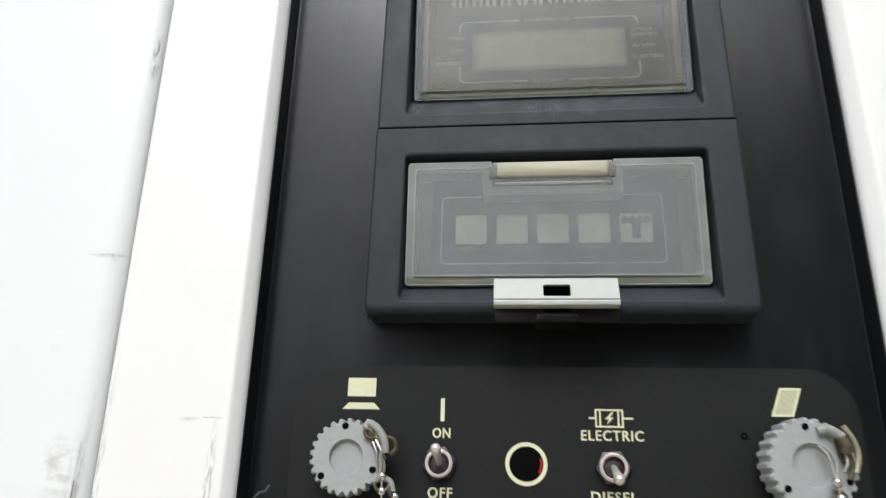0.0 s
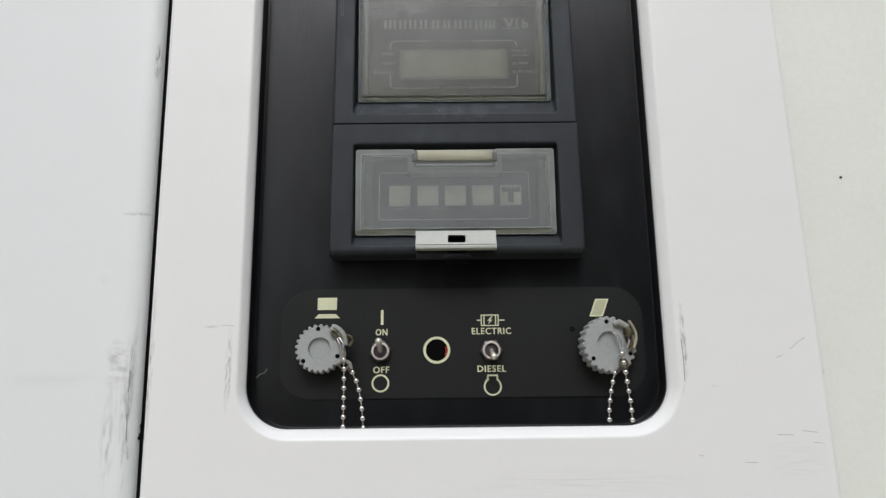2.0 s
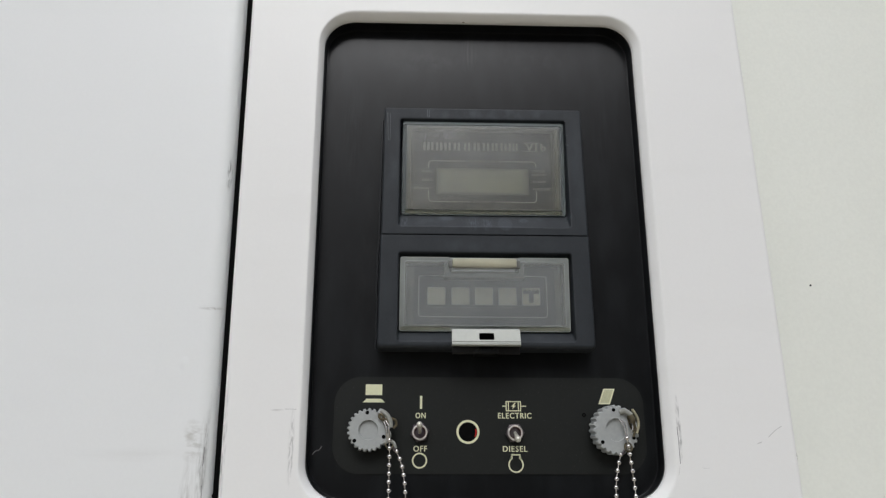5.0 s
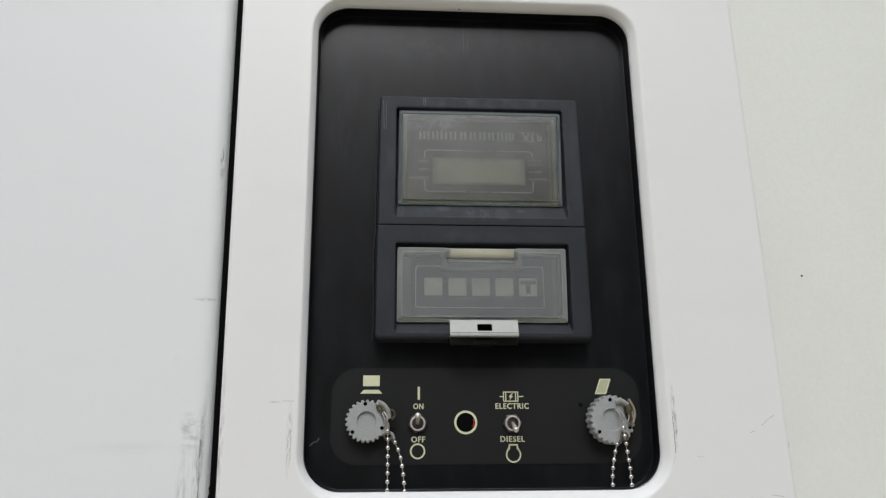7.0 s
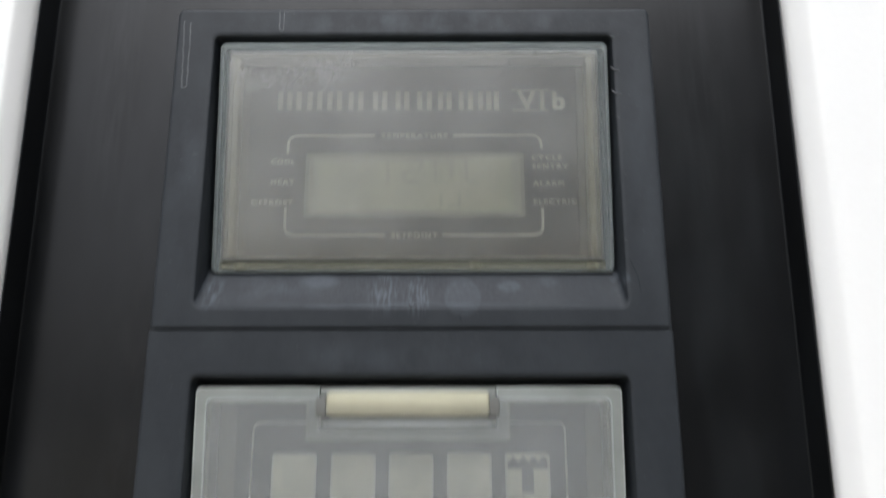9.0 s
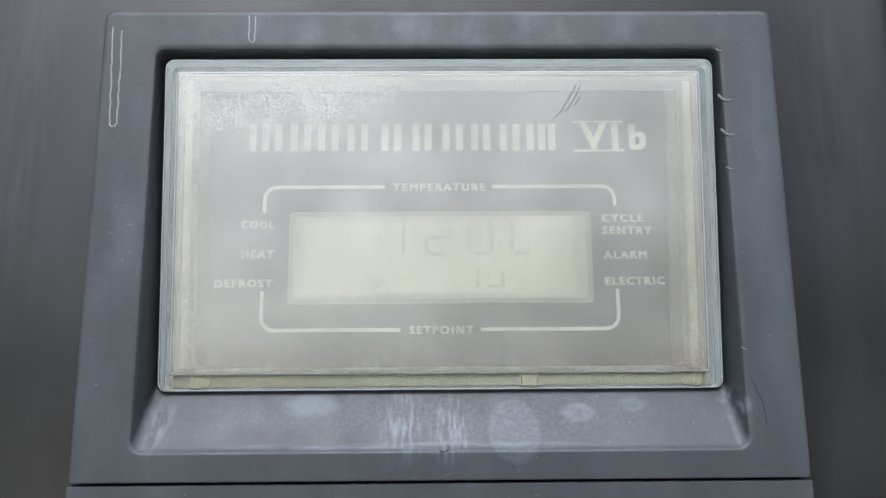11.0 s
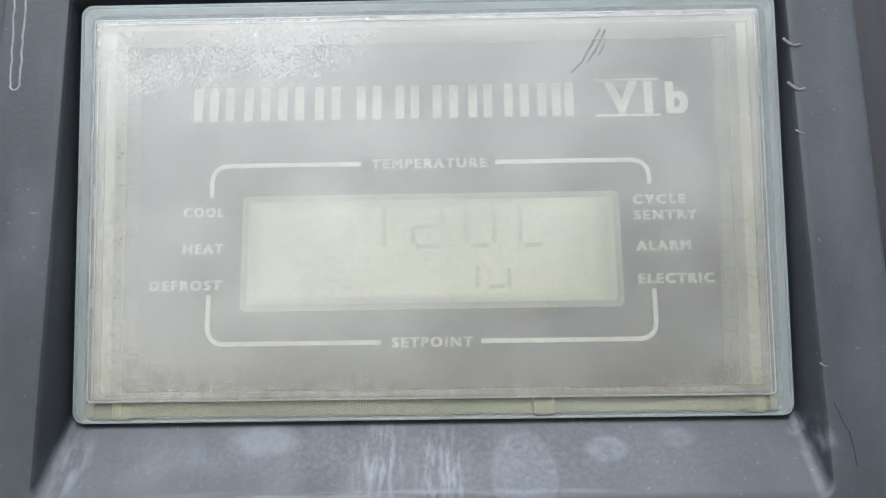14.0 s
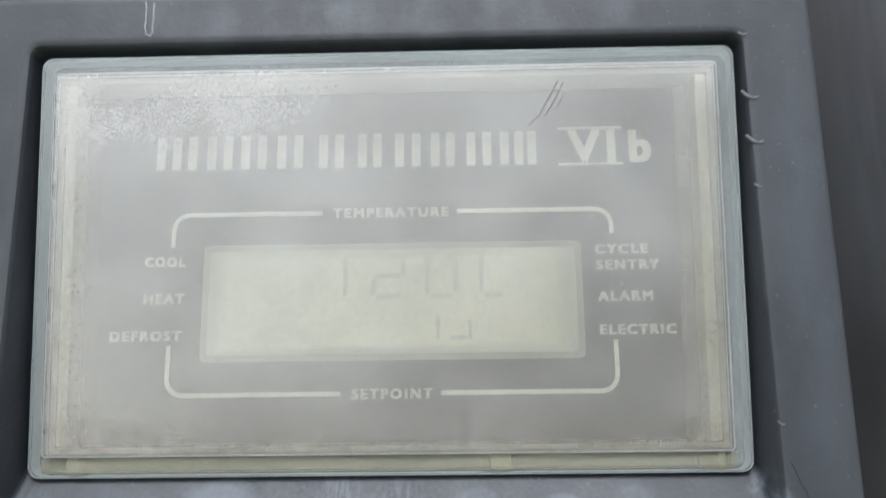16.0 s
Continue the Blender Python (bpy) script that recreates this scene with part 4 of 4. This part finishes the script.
for pts in ([(35.2, 27.3), (49.4, 27.3)], [(35.2, 19.0), (49.4, 19.0)], [(35.6, 26.9), (35.6, 19.4)], [(49.0, 26.9), (49.0, 19.4)], [(37.7, 26.9), (37.7, 19.4)],
            [(46.9, 26.9), (46.9, 19.4)], [(32.0, 23.2), (35.2, 23.2)], [(49.4, 23.2), (54.2, 23.2)]):
    printed(lambda bm, p=pts: stroke(bm, p, 0.9 if len(p) == 2 else 1.1, PY), "motor_symbol")
printed(flat([(43.4, 26.2), (40.2, 22.7), (42.0, 22.7), (41.0, 20.0), (44.6, 23.7), (42.7, 23.7), (44.6, 26.2)]), "motor_symbol")
printed(lambda bm: stroke(bm, [(39.0, -20.0), (47.5, -20.0)], 1.3, PY), "engine_symbol")
printed(lambda bm: stroke(bm, [(39.6, -20.4), (39.6, -23.2)] + arc(43.25, -28.6, 6.4, 125, 415, 24) + [(46.9, -23.2), (46.9, -20.4)], 1.3, PY), "engine_symbol")
words("ON", -48.2, -38.8, 11.9, 17.0, PY, PRINT, plate, bold=0.06, spacing=1.12)
words("OFF", -49.8, -37.2, -17.5, -12.3, PY, PRINT, plate, bold=0.06, spacing=1.12)
words("ELECTRIC", 27.8, 58.9, 12.0, 17.2, PY, PRINT, plate, bold=0.06, spacing=1.14)
words("DIESEL", 31.6, 54.1, -17.4, -12.3, PY, PRINT, plate, bold=0.06, spacing=1.14)
for x, z in ((107.6, 15.5),):
    bm = bmesh.new()
    ring(bm, x, z, 1.9, 0.7, PY + 0.06, PY - 0.1, 16)
    part("screw_spot", bm, HOLE, plate)

# indicator socket
socket = thing("indicator_socket", "round indicator hole with a cream ring and red lens edge", "indicator")
bm = bmesh.new()
ring(bm, 0, 0, 10.6, 8.6, PY + 0.06, PY - 0.25, 48)
part("ring", bm, PRINT, socket)
bm = bmesh.new()
lathe(bm, [(8.7, 0.86), (8.7, 0.9), (8.5, 0.92)], 40)
part("bore", bm, HOLE, socket)
bm = bmesh.new()
stroke(bm, arc(0, 0, 7.5, -34, 20, 10), 1.0, -0.98)
part("lens_edge", bm, RED, socket, "red lens edge catching light")


def hexagon(r, turn):
    return [(r * math.cos(radians(turn + 60 * i)), r * math.sin(radians(turn + 60 * i))) for i in range(6)]


def toggle(cx, cz, tip, label, turn, nut_r, nut_mat):
    sw = thing("toggle_switch", label, "switch", "toggle switches")
    bm = bmesh.new()
    slab(bm, [(cx + x, cz + z) for x, z in hexagon(nut_r, turn)], -0.5, -4.2, 0.7)
    part("nut", bm, nut_mat, sw, "tarnished hexagon nut")
    bm = bmesh.new()
    ring(bm, cx, cz, 6.9, 5.3, -3.8, -6.6, 32)
    bmesh.ops.bevel(bm, geom=[e for e in bm.edges if abs(e.verts[0].co.y + 0.0066) < 1e-5 and abs(e.verts[1].co.y + 0.0066) < 1e-5], offset=0.0006, segments=3, affect="EDGES")
    part("bushing", bm, BRIGHT, sw, "bright threaded bushing")
    bm = bmesh.new()
    lathe(bm, [(5.35, 2.5), (5.35, 5.9), (4.9, 6.0), (4.6, 3.6), (2.0, 3.4)], 24, Matrix.Translation((cx, 0, cz)))
    part("boot", bm, RUST, sw, "rust red bore")
    bm = bmesh.new()
    m = Matrix.Translation((cx, -5.0, cz)) @ Matrix.Rotation(math.atan2(tip[1] - cz, tip[0] - cx), 4, "Y").inverted() @ Matrix.Rotation(radians(-24), 4, "Z").inverted()
    lathe(bm, [(1.5, 0), (1.6, 3), (1.9, 8), (2.4, 12), (2.7, 14.5), (2.5, 16), (1.7, 17.1), (0.6, 17.5)], 20, m)
    part("lever", bm, TIP, sw, "bat shaped metal lever")


toggle(-44.0, -0.8, (-45.0, 20.0), "steel toggle switch with its lever flipped up to on", 12, 8.8, DULL)
toggle(42.8, -1.0, (44.5, -20.0), "steel toggle switch with its lever flipped down to diesel", 4, 8.8, WORN)


def cap(cx, cz, r, depth, label, tilt, teeth):
    """A toothed connector cap with a dished middle, three pin holes and a lug with a ring."""
    thing_ = thing("connector_cap", label, "cap", "connector caps")
    m = Matrix.Translation((cx, 0, cz)) @ Matrix.Rotation(radians(tilt), 4, "Z")
    bm = bmesh.new()
    lathe(bm, [(r * 0.8, 0.7), (r * 0.8, 4.0), (r * 0.7, 4.2)], 40, m)
    part("socket_base", bm, BLACK, thing_, "black connector base")
    bm = bmesh.new()
    rings = []
    for h, rr, t in ((3.5, r - 1.6, 0), (3.8, r - 0.2, 1), (depth - 1.0, r, 1), (depth, r - 0.9, 1)):
        ringv = []
        for i in range(teeth * 4):
            k = i % 4
            rad = rr if k in (0, 1) else rr - (1.7 if t else 0)
            a = 2 * math.pi * (i + (-0.15 if k == 0 else 0.15 if k == 1 else 0)) / (teeth * 4)
            ringv.append(bm.verts.new(place(*(m @ Vector((rad * math.cos(a), -h, rad * math.sin(a)))))))
        rings.append(ringv)
    for h, rr in ((depth, r * 0.46), (depth - 0.6, r * 0.45), (depth - 2.4, r * 0.445)):
        rings.append([bm.verts.new(place(*(m @ Vector((rr * math.cos(2 * math.pi * i / (teeth * 4)), -h, rr * math.sin(2 * math.pi * i / (teeth * 4))))))) for i in range(teeth * 4)])
    for r0, r1 in zip(rings, rings[1:]):
        for i in range(teeth * 4):
            j = (i + 1) % (teeth * 4)
            bm.faces.new((r0[i], r0[j], r1[j], r1[i]))
    bm.faces.new(rings[-1])
    bm.faces.new(rings[0])
    part("knurled_cap", bm, CAPG, thing_, "grey toothed plastic cap")
    for a in (95, 218, 337):
        bm = bmesh.new()
        lathe(bm, [(1.75, depth - 1), (1.75, depth + 0.08), (1.4, depth + 0.1)], 14, m @ Matrix.Translation((r * 0.80 * math.cos(radians(a)), 0, r * 0.80 * math.sin(radians(a)))))
        part("pin_hole", bm, HOLE, thing_)
    return thing_, m


def loop_points(c, ru, rv, u, v, n=18):
    c, u, v = Vector(c), Vector(u).normalized(), Vector(v).normalized()
    return [tuple(c + ru * math.cos(2 * math.pi * i / n) * u + rv * math.sin(2 * math.pi * i / n) * v) for i in range(n)]


cap_a, _ = cap(-90.1, 0.8, 19.0, 13.5, "grey toothed connector cap with a tarnished wire ring", 0, 25)
bm = bmesh.new()
slab(bm, [(-82.5, 16.0), (-80.0, 19.6), (-76.8, 18.4), (-72.5, 13.4), (-70.4, 7.0), (-70.6, 1.5), (-73.0, 1.0), (-74.0, 6.0), (-76.8, 11.0)], -13.3, -15.0, 0.5)
part("strap", bm, CAPG, cap_a, "grey plastic strap end")
for c, ru, rv, u, v in (((-78.6, -15.0, 12.2), 1.7, 2.6, (1, 0, 0.9), (-0.9, 0, 1)), ((-74.6, -15.2, 7.6), 1.6, 3.0, (1, -0.2, 0.3), (-0.4, 0, 1))):
    bm = bmesh.new()
    tube(bm, loop_points(c, ru, rv, u, v), 1.1, closed=True)
    part("eyelet", bm, CORRODED, cap_a, "olive brown corroded eyelet")
bm = bmesh.new()
tube(bm, [(-74.8, -15.6, 9.0), (-71.6, -17.2, 4.0), (-71.0, -17.0, -2.0), (-71.6, -15.6, -8.0)], 0.75)
part("wire_ring", bm, STEEL, cap_a, "bent steel wire ring")
bm = bmesh.new()
tube(bm, [(-76.4, -15.4, 8.0), (-73.8, -16.8, 3.0), (-73.4, -16.6, -3.0), (-72.6, -15.6, -8.5)], 0.65)
part("wire_ring", bm, STEEL, cap_a, "bent steel wire ring")
for pts, r, mat in (([(-79.0, -13.8, 17.6), (-74.4, -14.6, 14.6), (-71.0, -14.8, 9.4), (-70.0, -14.4, 3.0)], 2.1, STRAP), ([(-73.2, -14.0, 1.6), (-71.2, -14.6, -3.4), (-72.4, -14.4, -8.2), (-75.6, -14.0, -10.6)], 1.9, STRAP),
                    ([(-70.2, -13.0, 10.8), (-66.4, -12.4, 9.6), (-65.2, -12.0, 5.6), (-67.6, -12.4, 2.4)], 1.3, CORRODED), ([(-72.0, -13.6, -9.0), (-67.2, -13.0, -10.2), (-65.4, -12.8, -15.0)], 1.5, STRAP)):
    bm = bmesh.new()
    tube(bm, bend(pts), r, 10)
    part("strap_loop", bm, mat, cap_a, "weathered strap loop")
cap_b, _ = cap(130.8, 1.6, 22.0, 15.0, "grey toothed connector cap with a bent wire and strap", 9, 24)
bm = bmesh.new()
slab(bm, [(139.5, 17.5), (142.2, 20.8), (146.6, 18.6), (150.6, 13.2), (152.4, 5.0), (151.0, -2.0), (148.2, -1.0), (148.4, 6.0), (145.6, 12.0)], -12.2, -14.4, 0.5)
part("strap", bm, CAPG, cap_b, "grey plastic strap end")
bm = bmesh.new()
tube(bm, loop_points((147.6, -14.8, 7.4), 2.2, 8.2, (1, -0.5, 0.2), (-0.28, 0, 1)), 0.8, closed=True)
part("wire_ring", bm, CORRODED, cap_b, "olive brown wire ring")
bm = bmesh.new()
tube(bm, [(147.0, -15.2, 15.0), (148.2, -15.6, 9.0), (147.8, -16.0, 3.0), (146.0, -15.4, -1.0)], 0.6)
part("wire_ring", bm, STEEL, cap_b, "steel wire through the ring")
for pts, r, mat in (([(137.0, -14.6, 17.0), (142.0, -15.2, 17.8), (147.6, -15.2, 14.4)], 2.4, STRAP), ([(148.6, -15.6, 19.6), (152.6, -15.0, 12.6), (153.6, -14.4, 5.6), (151.2, -14.6, -1.4)], 1.3, BRASSY),
                    ([(146.2, -16.2, 14.0), (148.0, -16.8, 10.4), (147.4, -16.4, 7.0)], 2.6, CORRODED), ([(148.4, -15.8, 6.4), (149.6, -15.6, 0.6), (147.8, -15.8, -4.6)], 1.0, CORRODED)):
    bm = bmesh.new()
    tube(bm, bend(pts), r, 10)
    part("strap_loop", bm, mat, cap_b, "weathered strap loop")
for dx, r in ((0.0, 0.75), (2.2, 0.6)):
    bm = bmesh.new()
    tube(bm, [(136.0 + dx, -15.3, 10.5), (138.8 + dx, -16.6, 7.4), (140.2 + dx, -16.9, 2.4), (140.8 + dx * 0.5, -17.0, -4.0)], r)
    part("bent_wire", bm, STEEL, cap_b, "bright bent wire")

# bead chains
bead_mesh = link_mesh = None


def chain(points, label):
    """Beads strung along a line, with short pins between them."""
    global bead_mesh, link_mesh
    th = thing("bead_chain", label, "chain", "bead chains")
    if bead_mesh is None:
        bm = bmesh.new()
        bmesh.ops.create_uvsphere(bm, u_segments=14, v_segments=9, radius=0.0023)
        bead_mesh = finish("bead", bm, STEEL)
        bm = bmesh.new()
        bmesh.ops.create_cone(bm, cap_ends=True, segments=8, radius1=0.0006, radius2=0.0006, depth=0.0044)
        link_mesh = finish("link", bm, STEEL)
    pts = [Vector(p) for p in points]
    seg = [(b - a).length for a, b in zip(pts, pts[1:])]

    def along(s):
        for a, b, d in zip(pts, pts[1:], seg):
            if s <= d:
                return a.lerp(b, s / d)
            s -= d
        return pts[-1]
    total, step = sum(seg), 7.1
    k = int(total / step)
    stations = [along(i * step) for i in range(k + 1)]
    for p in stations:
        ob = new("bead", bead_mesh)
        ob.parent, ob.location = th, place(*p)
    for p, q in zip(stations, stations[1:]):
        ob = new("link", link_mesh)
        ob.parent = th
        ob.matrix_basis = Matrix.Translation(place(*((p + q) / 2))) @ (q - p).to_track_quat("Z", "Y").to_matrix().to_4x4()


chain([(-71.0, -14.5, -8), (-70.6, -14, -20), (-70.6, -13, -59.5)], "nickel bead chain hanging straight from the cap ring")
chain([(-64.5, -12, -17.5), (-60.0, -12.5, -27), (-57.0, -12.5, -42), (-55.4, -12.5, -59.5)], "nickel bead chain swinging outward below the cap")
chain([(141.0, -18, -6), (143.5, -15, -20), (145.8, -14, -42), (146.6, -13, -59.5)], "nickel bead chain hanging from the bent wire")
chain([(136.0, -12, -20), (132.5, -12.5, -31), (129.8, -12.5, -45), (129.0, -12.5, -59.5)], "nickel bead chain trailing under the toothed cap")
for c, own in (((-70.8, -14.2, -11.5), cap_a), ((142.6, -15.5, -13.5), cap_b)):
    bm = bmesh.new()
    tube(bm, loop_points(c, 3.6, 3.9, (1, 0.3, 0), (0, 0.3, 1)), 0.85, closed=True)
    part("chain_coupling", bm, CORRODED, own, "tarnished ring joining the chains")
for x0, z0, x1, z1, own in ((-67.8, -13.5, -64.5, -18.0, cap_a), (139.4, -16, 136.0, -20.5, cap_b)):
    bm = bmesh.new()
    tube(bm, [(x0, -13.5, z0), ((x0 + x1) / 2, -13.5, (z0 + z1) / 2 - 0.6), (x1, -12.3, z1)], 1.35)
    part("chain_coupling", bm, WORN, own, "tarnished chain coupling")
bm = bmesh.new()
bmesh.ops.create_uvsphere(bm, u_segments=8, v_segments=6, radius=0.0011, matrix=Matrix.Translation(place(346, 8.4, 143.9)))
paint_speck = new("paint_speck", finish("paint_speck", bm, FACE))
tagged(paint_speck, "tiny dark rust speck on the cream wall", "speck")
